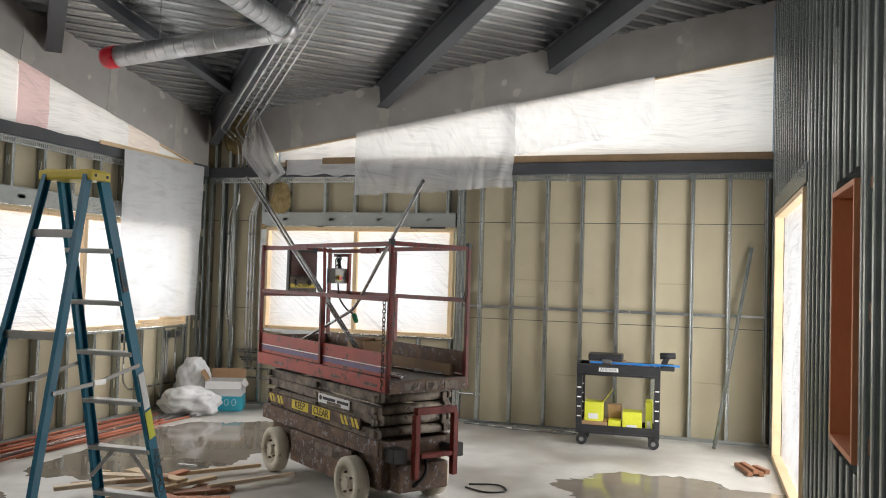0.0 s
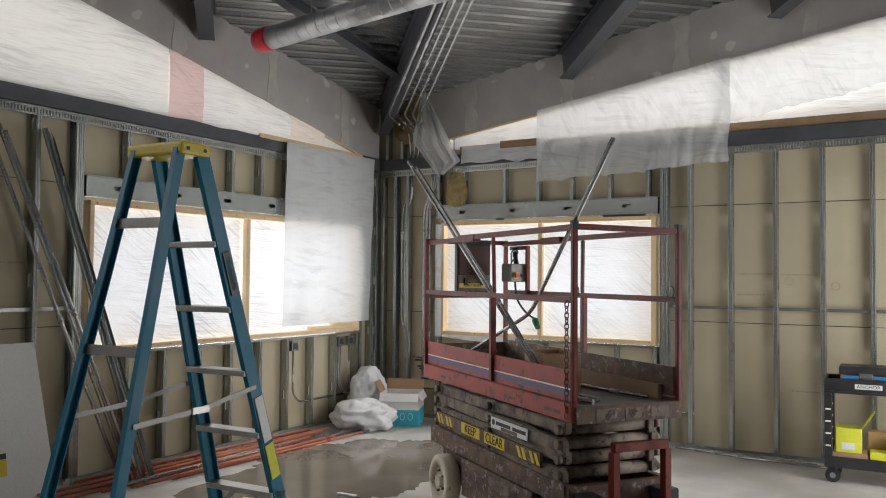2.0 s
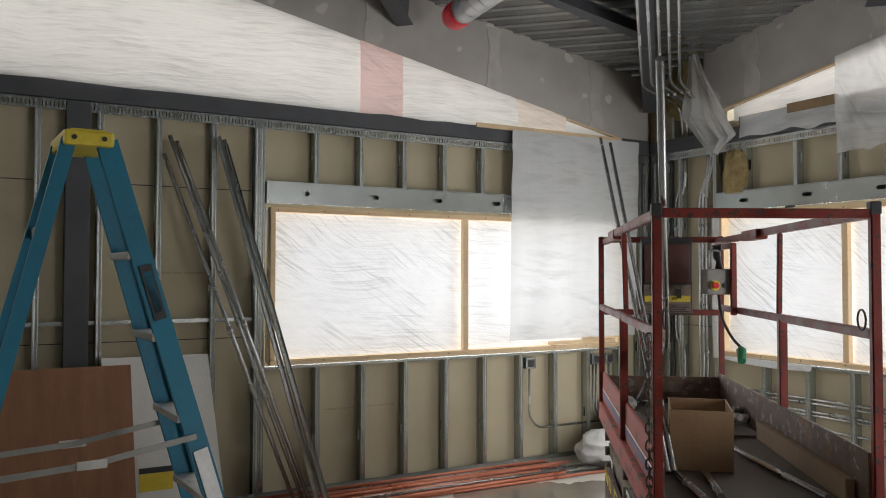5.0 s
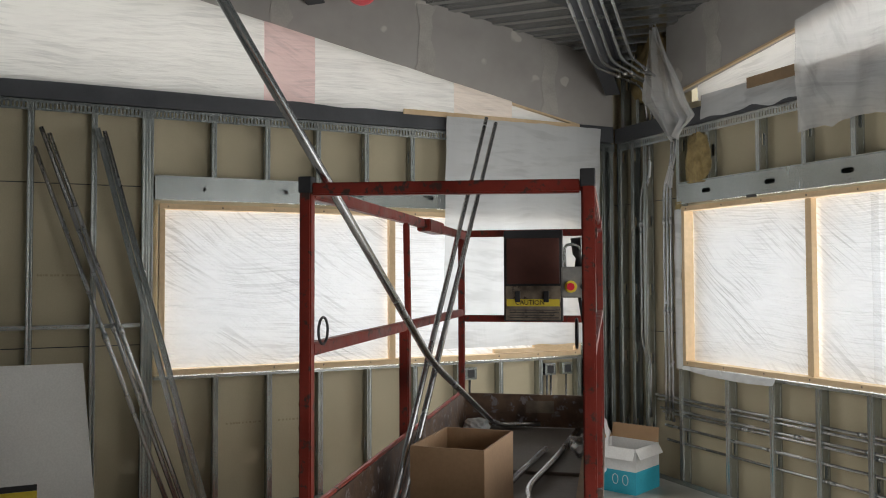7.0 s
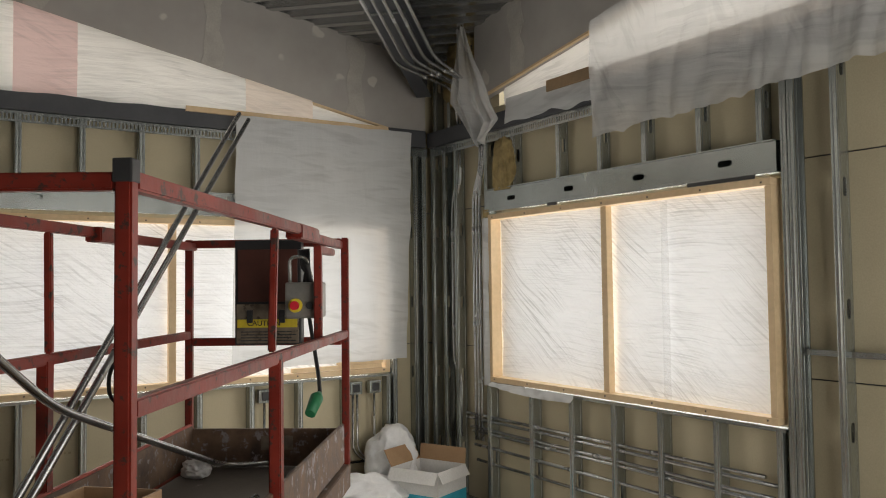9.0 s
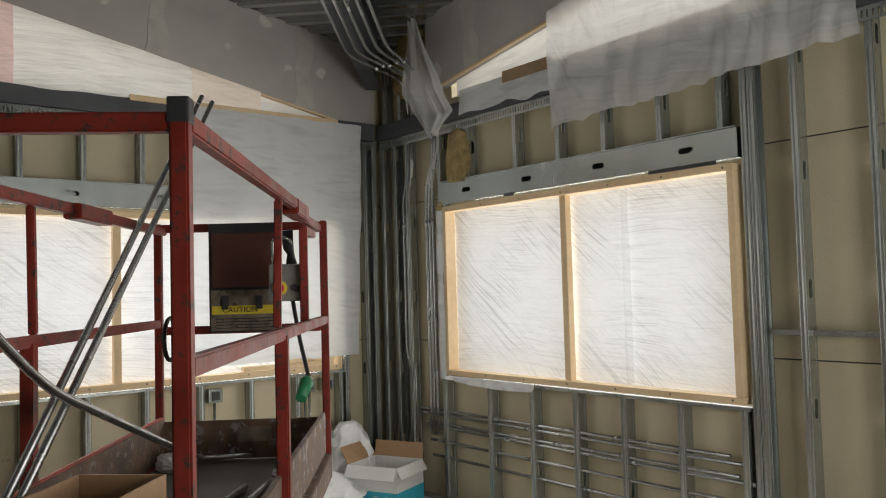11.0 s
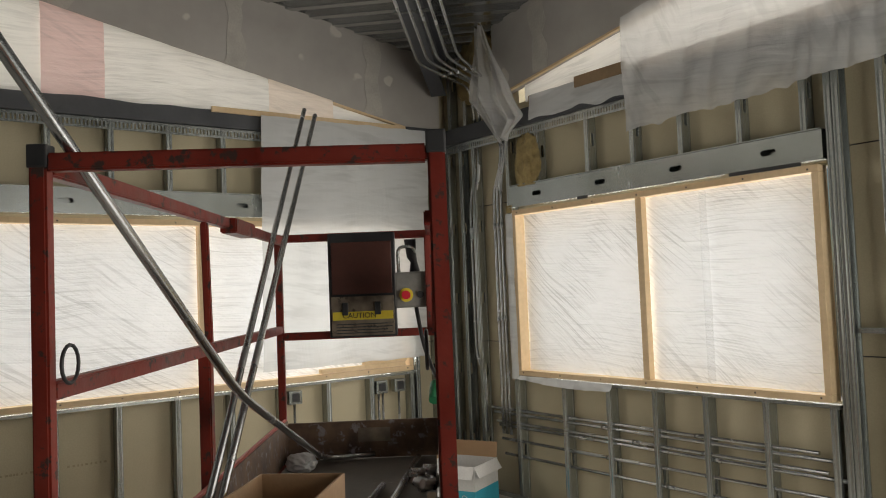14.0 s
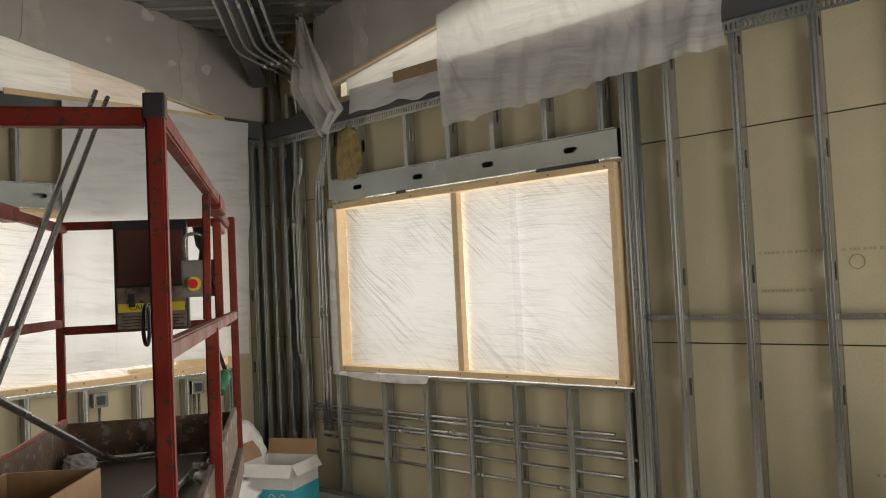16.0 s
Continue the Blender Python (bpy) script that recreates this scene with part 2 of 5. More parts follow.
def plaster():
    """Grey board with vertical taped joints and round filler spots."""
    m, nt, p = nodes_of("filled_drywall")
    v = coords(nt)
    broad = noise_of(nt, v, 2.5, 4)
    spots = nt.nodes.new("ShaderNodeTexVoronoi")
    spots.inputs["Scale"].default_value = 2.9
    warp = nt.nodes.new("ShaderNodeVectorMath")
    nt.links.new(v, warp.inputs[0])
    n = nt.nodes.new("ShaderNodeTexNoise")
    n.inputs["Scale"].default_value = 5
    nt.links.new(v, n.inputs["Vector"])
    sc = nt.nodes.new("ShaderNodeVectorMath")
    sc.operation = "SCALE"
    sc.inputs["Scale"].default_value = 0.14
    nt.links.new(n.outputs["Color"], sc.inputs[0])
    nt.links.new(sc.outputs[0], warp.inputs[1])
    nt.links.new(warp.outputs[0], spots.inputs["Vector"])
    spot = ramp(nt, spots.outputs["Distance"], [(0.14, (1, 1, 1)), (0.18, (0, 0, 0))])
    base = ramp(nt, broad, [(0.3, (0.32, 0.30, 0.28)), (0.7, (0.385, 0.365, 0.34))])
    col = mix(nt, base, (0.50, 0.475, 0.435), spot)
    nt.links.new(col, p.inputs["Base Color"])
    p.inputs["Roughness"].default_value = 0.85
    bump(nt, noise_of(nt, v, 90, 3), 0.1, 0.003, p)
    return m


MUD = plaster()
MUD_JOINT = surface("joint_filler", (0.37, 0.35, 0.32), (0.46, 0.435, 0.395), 6, 0.85, 0, 0.03, 60, 0.15)


def concrete():
    m, nt, p = nodes_of("concrete_floor")
    v = coords(nt)
    broad, mid, fine = noise_of(nt, v, 0.55, 6, 0.6), noise_of(nt, v, 3.5, 6), noise_of(nt, v, 70, 3)
    col = ramp(nt, mid, [(0.3, (0.50, 0.48, 0.44)), (0.7, (0.62, 0.60, 0.555))])
    wet = ramp(nt, broad, [(0.44, (0, 0, 0)), (0.58, (1, 1, 1))])
    col = mix(nt, col, mix(nt, col, (0.70, 0.68, 0.66), 1.0, "MULTIPLY"), wet)
    col = mix(nt, col, ramp(nt, fine, [(0.3, (0.86, 0.86, 0.86)), (0.7, (1, 1, 1))]), 0.7, "MULTIPLY")
    nt.links.new(col, p.inputs["Base Color"])
    nt.links.new(ramp(nt, wet, [(0, (0.55,) * 3), (1, (0.3,) * 3)]), p.inputs["Roughness"])
    bump(nt, fine, 0.12, 0.003, p)
    return m


CONCRETE = concrete()
m, nt, p = nodes_of("standing_water")
nt.links.new(ramp(nt, noise_of(nt, coords(nt), 2.0, 5), [(0.3, (0.15, 0.13, 0.105)), (0.7, (0.22, 0.195, 0.16))]), p.inputs["Base Color"])
p.inputs["Roughness"].default_value = 0.07
WATER = m


# ---- mesh helpers ----
def bm_box(bm, a, b, bevel=0.0):
    (x0, y0, z0), (x1, y1, z1) = a, b
    v = [bm.verts.new(q) for q in ((x0, y0, z0), (x1, y0, z0), (x1, y1, z0), (x0, y1, z0), (x0, y0, z1), (x1, y0, z1), (x1, y1, z1), (x0, y1, z1))]
    fs = [bm.faces.new([v[i] for i in f]) for f in ((0, 3, 2, 1), (4, 5, 6, 7), (0, 1, 5, 4), (1, 2, 6, 5), (2, 3, 7, 6), (3, 0, 4, 7))]
    if bevel:
        es = list({e for f in fs for e in f.edges})
        bmesh.ops.bevel(bm, geom=es, offset=bevel, segments=2, affect="EDGES", profile=0.6)
    return v


def box(a, b, bevel=0.0):
    bm = bmesh.new()
    bm_box(bm, a, b, bevel)
    return bm


def bm_prism(bm, pts, extrude):
    """Closed polygon pts pushed along the vector extrude."""
    e = Vector(extrude)
    lo = [bm.verts.new(q) for q in pts]
    hi = [bm.verts.new(Vector(q) + e) for q in pts]
    bm.faces.new(lo[::-1])
    bm.faces.new(hi)
    n = len(pts)
    for i in range(n):
        bm.faces.new((lo[i], lo[(i + 1) % n], hi[(i + 1) % n], hi[i]))
    bmesh.ops.recalc_face_normals(bm, faces=bm.faces)
    return bm


def bm_tube(bm, pts, r, n=10, caps=True):
    pts = [Vector(q) for q in pts]
    rings = []
    up = None
    for i, q in enumerate(pts):
        d = (pts[min(i + 1, len(pts) - 1)] - pts[max(i - 1, 0)]).normalized()
        if up is None:
            up = d.orthogonal().normalized()
        up = (up - d * up.dot(d)).normalized()
        side = d.cross(up)
        rr = r[i] if isinstance(r, (list, tuple)) else r
        rings.append([bm.verts.new(q + (up * math.cos(2 * math.pi * k / n) + side * math.sin(2 * math.pi * k / n)) * rr) for k in range(n)])
    for a, b in zip(rings, rings[1:]):
        for k in range(n):
            f = bm.faces.new((a[k], a[(k + 1) % n], b[(k + 1) % n], b[k]))
            f.smooth = True
    if caps:
        bm.faces.new(rings[0][::-1])
        bm.faces.new(rings[-1])
    return bm


def tube(pts, r, n=10):
    return bm_tube(bmesh.new(), pts, r, n)


def bent(pts, radius=0.1, steps=5):
    """Polyline with rounded corners."""
    pts = [Vector(q) for q in pts]
    out = [pts[0]]
    for a, b, c in zip(pts, pts[1:], pts[2:]):
        d1, d2 = (a - b), (c - b)
        k = min(radius, d1.length * 0.45, d2.length * 0.45)
        p0, p1 = b + d1.normalized() * k, b + d2.normalized() * k
        out += [p0.lerp(b, s).lerp(b.lerp(p1, s), s) for s in [i / steps for i in range(steps + 1)]]
    return out + [pts[-1]]


def bm_bar(bm, p, q, w, h, up=(0, 0, 1), bevel=0.0):
    """Rectangular bar from p to q, w across and h along up."""
    p, q = Vector(p), Vector(q)
    d = (q - p).normalized()
    side = d.cross(Vector(up)).normalized()
    u = side.cross(d)
    v = []
    for c in (p, q):
        v += [bm.verts.new(c + side * sx * w / 2 + u * sz * h / 2) for sx, sz in ((-1, -1), (1, -1), (1, 1), (-1, 1))]
    fs = [bm.faces.new([v[i] for i in f]) for f in ((3, 2, 1, 0), (4, 5, 6, 7), (0, 1, 5, 4), (1, 2, 6, 5), (2, 3, 7, 6), (3, 0, 4, 7))]
    bmesh.ops.recalc_face_normals(bm, faces=fs)
    if bevel:
        bmesh.ops.bevel(bm, geom=list({e for f in fs for e in f.edges}), offset=bevel, segments=2, affect="EDGES")
    return bm


def bar(p, q, w, h, up=(0, 0, 1), bevel=0.004):
    return bm_bar(bmesh.new(), p, q, w, h, up, bevel)


def mesh_of(name, bm, mat):
    me = bpy.data.meshes.new(name)
    bm.to_mesh(me)
    bm.free()
    me.materials.append(mat)
    return me


def part(name, bm, mat, parent=None, label="", m=None):
    ob = new(name, mesh_of(name, bm, mat) if isinstance(bm, bmesh.types.BMesh) else bm)
    ob.parent = parent
    if m is not None:
        ob.matrix_basis = m
    return tagged(ob, label)


def thing(name, label, category, group="", m=None, kind=""):
    ob = new(name)
    if m is not None:
        ob.matrix_basis = m
    return tagged(ob, label, category, group, kind)


def setting(name, bm, mat, label="", category=""):
    return tagged(part(name, bm, mat), label, category or name.split("_")[0], kind="structure")


def minus(rect, holes):
    """A rectangle (a0, b0, a1, b1) less holes, as rectangles."""
    out = [rect]
    for ha0, hb0, ha1, hb1 in holes:
        nxt = []
        for a0, b0, a1, b1 in out:
            if ha0 >= a1 or ha1 <= a0 or hb0 >= b1 or hb1 <= b0:
                nxt.append((a0, b0, a1, b1))
                continue
            if ha0 > a0: nxt.append((a0, b0, ha0, b1))
            if ha1 < a1: nxt.append((ha1, b0, a1, b1))
            m0, m1 = max(a0, ha0), min(a1, ha1)
            if hb0 > b0: nxt.append((m0, b0, m1, hb0))
            if hb1 < b1: nxt.append((m0, hb1, m1, b1))
        out = nxt
    return out


def sheet(name, corner, u, v, nu, nv, shape, mat, parent=None, label="", m=None):
    """A cloth-like grid; shape(s, t) gives the offset from the flat sheet."""
    bm = bmesh.new()
    c, u, v = Vector(corner), Vector(u), Vector(v)
    g = [[bm.verts.new(c + u * (i / nu) + v * (j / nv) + Vector(shape(i / nu, j / nv))) for i in range(nu + 1)] for j in range(nv + 1)]
    for j in range(nv):
        for i in range(nu):
            bm.faces.new((g[j][i], g[j][i + 1], g[j + 1][i + 1], g[j + 1][i])).smooth = True
    return part(name, bm, mat, parent, label)


def text(name, words, size, m, mat, parent, depth=0.001):
    cu = bpy.data.curves.new(name, "FONT")
    cu.body, cu.size, cu.extrude, cu.align_x, cu.align_y = words, size, depth, "CENTER", "CENTER"
    tmp = bpy.data.objects.new(name, cu)
    scene.collection.objects.link(tmp)
    me = bpy.data.meshes.new_from_object(tmp.evaluated_get(bpy.context.evaluated_depsgraph_get()))
    bpy.data.objects.remove(tmp)
    me.materials.clear()
    me.materials.append(mat)
    return part(name, me, mat, parent, "", m)


# ---- large structure ----
bm = bmesh.new()
bm_box(bm, (WA - 0.3, WS - 0.2, -0.15), (WC + 0.3, WB + 0.3, 0.0))
floor = setting("floor", bm, CONCRETE, "pale concrete slab floor, damp in patches", "floor")

# fluted deck in the tilted roof plane, flutes across the fall line
DIAG = Vector((1, -1, 2 * SLOPE)).normalized()
ACROSS = Vector((1, 1, 0)).normalized()
UP = ACROSS.cross(DIAG)
UP = UP if UP.z > 0 else -UP
bm = bmesh.new()
PITCH, RISE = 0.152, 0.065
start = Vector((WA, WB, roof_z(WA, WB))) - DIAG * 0.3
prof = [(0.0, 0.0), (0.045, 0.0), (0.065, RISE), (0.132, RISE)]
rows = []
for k in range(92):
    for o, h in prof:
        c = start + DIAG * (k * PITCH + o) + UP * h
        rows.append((bm.verts.new(c - ACROSS * 12), bm.verts.new(c + ACROSS * 12)))
for a, b in zip(rows, rows[1:]):
    bm.faces.new((a[0], b[0], b[1], a[1]))
ret = bmesh.ops.extrude_face_region(bm, geom=list(bm.faces))
bmesh.ops.translate(bm, verts=[g for g in ret["geom"] if isinstance(g, bmesh.types.BMVert)], vec=UP * 0.03)
for co, no in (((WA - 0.2, 0, 0), (-1, 0, 0)), ((WC + 0.25, 0, 0), (1, 0, 0)), ((0, WB + 0.2, 0), (0, 1, 0)), ((0, WS - 0.2, 0), (0, -1, 0))):
    bmesh.ops.bisect_plane(bm, geom=bm.verts[:] + bm.edges[:] + bm.faces[:], plane_co=co, plane_no=no, clear_outer=True)
bmesh.ops.recalc_face_normals(bm, faces=bm.faces)
ceiling = setting("ceiling", bm, DECKING, "fluted grey steel roof deck, sloping", "ceiling")


def rafter(p, length, depth=0.3, wide=0.15, direction=DIAG, drop=0.01, label="dark primed steel roof beam"):
    """I-section roof beam hung under the deck."""
    p = Vector((p[0], p[1], roof_z(p[0], p[1]))) - UP * drop
    d = Vector(direction).normalized()
    s = d.cross(UP).normalized()
    bm = bmesh.new()
    q = p + d * length
    bm_bar(bm, p - UP * 0.006, q - UP * 0.006, wide, 0.012, UP)
    bm_bar(bm, p - UP * (depth - 0.006), q - UP * (depth - 0.006), wide, 0.012, UP)
    bm_bar(bm, p - UP * depth / 2, q - UP * depth / 2, 0.05, depth - 0.024, UP)
    return tagged(part("roof_beam", bm, BEAM), label, "roof beam", "roof beams")


rafter((-5.62, 9.79), 8.5, 0.36, 0.13)
rafter((-3.23, 9.84), 6.3)
rafter((-1.11, 9.84), 3.3)
rafter((WA + 0.03, 7.0), 9.3)
rafter((WA + 0.03, 4.6), 8.5)
rafter((WA + 0.03, 2.2), 6)
strut = Vector((0, -1, SLOPE))
rafter((-4.82, 8.9), 5.0, 0.12, 0.1, strut, 0.05, "slim dark steel bridging member under the deck")


# steel studs -------------------------------------------------------
STUDS = {}


def bm_profile(bm, pts, z0, z1):
    """Thin folded strip: an open outline in plan, drawn up from z0 to z1, shaded smooth."""
    lo, hi = ([bm.verts.new((x, y, z)) for x, y in pts] for z in (z0, z1))
    for i in range(len(pts) - 1):
        bm.faces.new((lo[i], lo[i + 1], hi[i + 1], hi[i])).smooth = True


def oval(cx, cz, w, h, n=6):
    """Upright or lying slot outline with round ends."""
    r = min(w, h) / 2
    dx, dz = w / 2 - r, h / 2 - r
    out = []
    for q in range(4):
        sx, sz = ((1, 1), (-1, 1), (-1, -1), (1, -1))[q]
        out += [(cx + sx * dx + r * math.cos((q + k / n) * math.pi / 2), cz + sz * dz + r * math.sin((q + k / n) * math.pi / 2)) for k in range(n + 1)]
    return out


def bm_pierced(bm, a0, b0, a1, b1, holes, place):
    """Plate a0..a1 by b0..b1 with one oval per cell; place(a, b) gives the point in space."""
    cells = sorted(holes)
    vertical = (b1 - b0) > (a1 - a0)
    edges = [b0 if vertical else a0]
    for p, q in zip(cells, cells[1:]):
        edges.append((p[1] + q[1]) / 2 if vertical else (p[0] + q[0]) / 2)
    edges.append(b1 if vertical else a1)
    for k, (cx, cz, w, h) in enumerate(cells):
        x0, z0, x1, z1 = (a0, edges[k], a1, edges[k + 1]) if vertical else (edges[k], b0, edges[k + 1], b1)
        ring = oval(cx, cz, w, h)
        n = len(ring)
        inner = [bm.verts.new(place(*q)) for q in ring]
        corner = [bm.verts.new(place(*q)) for q in ((x1, z1), (x0, z1), (x0, z0), (x1, z0))]
        per = n // 4
        for q in range(4):
            for i in range(per - 1):
                bm.faces.new((inner[q * per + i], inner[q * per + i + 1], corner[q]))
            e = q * per + per - 1
            bm.faces.new((inner[e], inner[(e + 1) % n], corner[(q + 1) % 4], corner[q]))


def stud_mesh(length, flange=0.041):
    key = (round(length, 2), flange)
    if key not in STUDS:
        bm = bmesh.new()
        holes = [z for z in (0.35 + 0.61 * k for k in range(8)) if z + 0.12 < length] if length > 0.5 else [length * 0.5 - 0.04]
        bm_pierced(bm, 0.004, 0.0, DEPTH - 0.004, length, [(DEPTH / 2, h + 0.05, 0.034, 0.1) for h in holes], lambda a, b: (0.0, a, b))
        # front flange: rolled corners, a shallow groove down the middle, a return lip
        f = flange
        bm_profile(bm, [(0, 0.004), (0.0004, 0.0018), (0.002, 0.0002), (0.005, 0.0), (f * 0.40, 0.0), (f * 0.46, 0.0014), (f * 0.54, 0.0014), (f * 0.60, 0.0), (f - 0.005, 0.0), (f - 0.0015, 0.0006), (f, 0.003), (f, 0.012)], 0.0, length)
        bm_profile(bm, [(0, DEPTH - 0.004), (0.002, DEPTH - 0.0005), (0.005, DEPTH), (f - 0.003, DEPTH), (f, DEPTH - 0.003), (f, DEPTH - 0.012)], 0.0, length)
        # stiffening beads pressed into the web
        for y in (0.016, DEPTH - 0.016):
            bm_profile(bm, [(-0.0004, y - 0.004), (-0.0018, y - 0.0015), (-0.0018, y + 0.0015), (-0.0004, y + 0.004)], 0.0, length)
        STUDS[key] = mesh_of("stud", bm, STEEL)
    return STUDS[key]


def stud(wall, at, z0, z1, parent, flip=False, flange=0.041):
    if wall == "B":
        m = pose(at - flange / 2, WB, z0)
    elif wall == "A":
        m = pose(WA, at - flange / 2, z0, 0, 0, 90)
    else:
        m = pose(WC, at + flange / 2, z0, 0, 0, -90)
    if flip != (wall == "B"):
        m = m @ pose(flange, 0, 0) @ Matrix.Diagonal((-1, 1, 1, 1))
    return part("stud", stud_mesh(z1 - z0, flange), STEEL, parent, "", m)


def along(wall, a0, a1, d0, d1, z0, z1):
    """Box on a wall: a along it, d outwards from its face (negative: into the room)."""
    if wall == "B":
        return (a0, WB + d0, z0), (a1, WB + d1, z1)
    if wall == "A":
        return (WA - d1, a0, z0), (WA - d0, a1, z1)
    return (WC + d0, a0, z0), (WC + d1, a1, z1)


def wbox(wall, a0, a1, d0, d1, z0, z1, bevel=0.0):
    return box(*along(wall, a0, a1, d0, d1, z0, z1), bevel)


def slotted_track(wall, a0, a1, z0, z1, parent):
    """Deflection track: a flange with a row of vertical slots."""
    bm = bmesh.new()
    bm_box(bm, *along(wall, a0, a1, -0.004, -0.001, z1 - 0.022, z1))
    bm_box(bm, *along(wall, a0, a1, -0.004, -0.001, z0, z0 + 0.018))
    n = int((a1 - a0) / 0.026)
    for i in range(n):
        a = a0 + (i + 0.5) * (a1 - a0) / n
        bm_box(bm, *along(wall, a - 0.008, a + 0.008, -0.004, -0.001, z0 + 0.018, z1 - 0.022))
    bm_box(bm, *along(wall, a0, a1, -0.001, DEPTH, z1 - 0.004, z1))
    return part("slotted_track", bm, STEEL, parent)


def header(wall, a0, a1, z0, z1, parent):
    """Box header over a window: steel channel with oval knockouts."""
    bm = bmesh.new()
    n = max(2, int((a1 - a0) / 0.61))
    holes = [(a0 + (i + 0.5) * (a1 - a0) / n, z0 + 0.082, 0.1, 0.036) for i in range(n)]
    face = (lambda d: (lambda a, b: (a, WB + d, b))) if wall == "B" else (lambda d: (lambda a, b: (WA - d, a, b)))
    bm_pierced(bm, a0, z0, a1, z1, holes, face(-0.012))
    for cx, cz, w, h in holes:
        front, back = ([bm.verts.new(face(d)(*q)) for q in oval(cx, cz, w, h)] for d in (-0.012, -0.006))
        for i in range(len(front)):
            bm.faces.new((front[i], front[(i + 1) % len(front)], back[(i + 1) % len(front)], back[i]))
    bm_box(bm, *along(wall, a0, a1, 0.045, 0.048, z0, z1))
    for z in (z0 + 0.022, z1 - 0.022):
        bm_box(bm, *along(wall, a0, a1, -0.0142, -0.0118, z - 0.003, z + 0.003))
    bm_box(bm, *along(wall, a0, a1, -0.012, DEPTH, z1, z1 + 0.003))
    bm_box(bm, *along(wall, a0, a1, -0.012, DEPTH, z0 - 0.003, z0))
    bm_box(bm, *along(wall, a0, a1, -0.03, -0.0125, z1 + 0.001, z1 + 0.006))
    bm_box(bm, *along(wall, a0, a1, -0.03, -0.0125, z0 - 0.006, z0 - 0.001))
    return part("header", bm, STEEL, parent, "galvanised steel box header with oval knockouts")


def sheathing(wall, a0, a1, z_top, holes, parent):
    zs = [(0.0, 1.245), (1.253, 2.405), (2.413, z_top)]
    for k, (z0, z1) in enumerate(zs):
        a = (-8.41 if wall == "B" else -4.41) + (1.22 if k == 1 else 0.0)
        while a + 2.44 <= a0:
            a += 2.44
        while a < a1:
            b = min(a + 2.44, a1)
            for r in minus((max(a, a0), z0, b - 0.003, z1), holes):
                if r[2] - r[0] > 0.02 and r[3] - r[1] > 0.02:
                    part("panel", wbox(wall, r[0], r[2], DEPTH + 0.001, DEPTH + 0.016, r[1], r[3]), SHEATH, parent)
            a += 2.44


def outer_leaf(name, wall, a0, a1, z_top, holes, mat, label):
    bm = bmesh.new()
    for r in minus((a0, 0.0, a1, z_top), holes):
        bm_box(bm, *along(wall, r[0], r[2], DEPTH + 0.018, DEPTH + 0.16, r[1], r[3]))
    return setting(name, bm, mat, label, "wall")


WIN_B = (-4.785, 1.0, -2.225, 2.315)
WIN_A = (5.80, 1.03, 9.43, 2.28)
DOOR_C = (6.75, 0.02, 9.2, 2.46)
OPEN_C = (4.62, 0.90, 5.33, 2.25)

# north wall
wall_b = outer_leaf("wall_north", "B", WA - 0.25, WC + 0.25, 3.2, [WIN_B], BEAM, "north wall of steel studs and tan sheathing board, unfinished")
sheathing("B", WA - 0.09, WC, 3.2, [WIN_B], wall_b)
TOP = 2.89
for x in (-1.88, -1.49, -1.08, -0.67, -0.26, 0.155, 0.56, 0.95, 1.33):
    stud("B", x, 0.0, BEAM_Z0 - 0.01, wall_b)
for x, fl in ((-4.85, 0), (-5.29, 0), (-5.47, 1), (-5.66, 0), (-2.165, 0), (-2.12, 1)):
    stud("B", x, 0.0, BEAM_Z0 - 0.01, wall_b, bool(fl))
for x in (-4.32, -3.88, -3.47, -3.07, -2.65, -2.24):
    stud("B", x, 0.0, 0.97, wall_b)
for x in (-4.5, -3.97, -3.55, -3.15, -2.72, -2.31):
    stud("B", x, 2.515, BEAM_Z0 - 0.01, wall_b)
header("B", -4.83, -2.2, 2.345, 2.51, wall_b)
slotted_track("B", WA + 0.02, WC, 2.9, 2.975, wall_b)
part("sill_track", wbox("B", -4.83, -2.2, -0.003, DEPTH, 0.965, 0.985), STEEL, wall_b)
bm = bmesh.new()
bm_box(bm, *along("B", WA, WC, -0.003, DEPTH, 0.0, 0.003))
bm_box(bm, *along("B", WA, WC, -0.004, -0.002, 0.0, 0.04))
part("bottom_track", bm, STEEL, wall_b)
part("bridging_channel", wbox("B", -2.1, WC, 0.03, 0.06, 1.38, 1.41), STEEL, wall_b)
tagged(part("steel_beam", wbox("B", WA + 0.02, WC, -0.03, 0.12, BEAM_Z0, BEAM_Z1, 0.004), BEAM), "dark primed steel beam over the north wall", "beam", "perimeter beams")
tagged(part("timber_curb", wbox("B", -4.55, WC, -0.01, 0.1, BEAM_Z1 + 0.004, 3.2, 0.003), WOOD_DARK), "dark timber curb under the high glazing", "curb")

for r in ((WA - 0.09, -4.97),):
    bm = bmesh.new()
    bm_prism(bm, [(r[0], WB + 0.093, 3.203), (r[1] + 0.2, WB + 0.093, 3.203), (r[1] + 0.2, WB + 0.093, 4.1), (r[0], WB + 0.093, 4.1)], (0, 0.12, 0))
    part("panel", bm, SHEATH, wall_b)
for x in (-5.6, -5.38, -5.05):
    stud("B", x, BEAM_Z1 + 0.003, 3.75, wall_b)
part("upper_track", wbox("B", WA + 0.02, -4.95, -0.003, DEPTH, BEAM_Z1 + 0.0005, BEAM_Z1 + 0.0028), STEEL, wall_b)

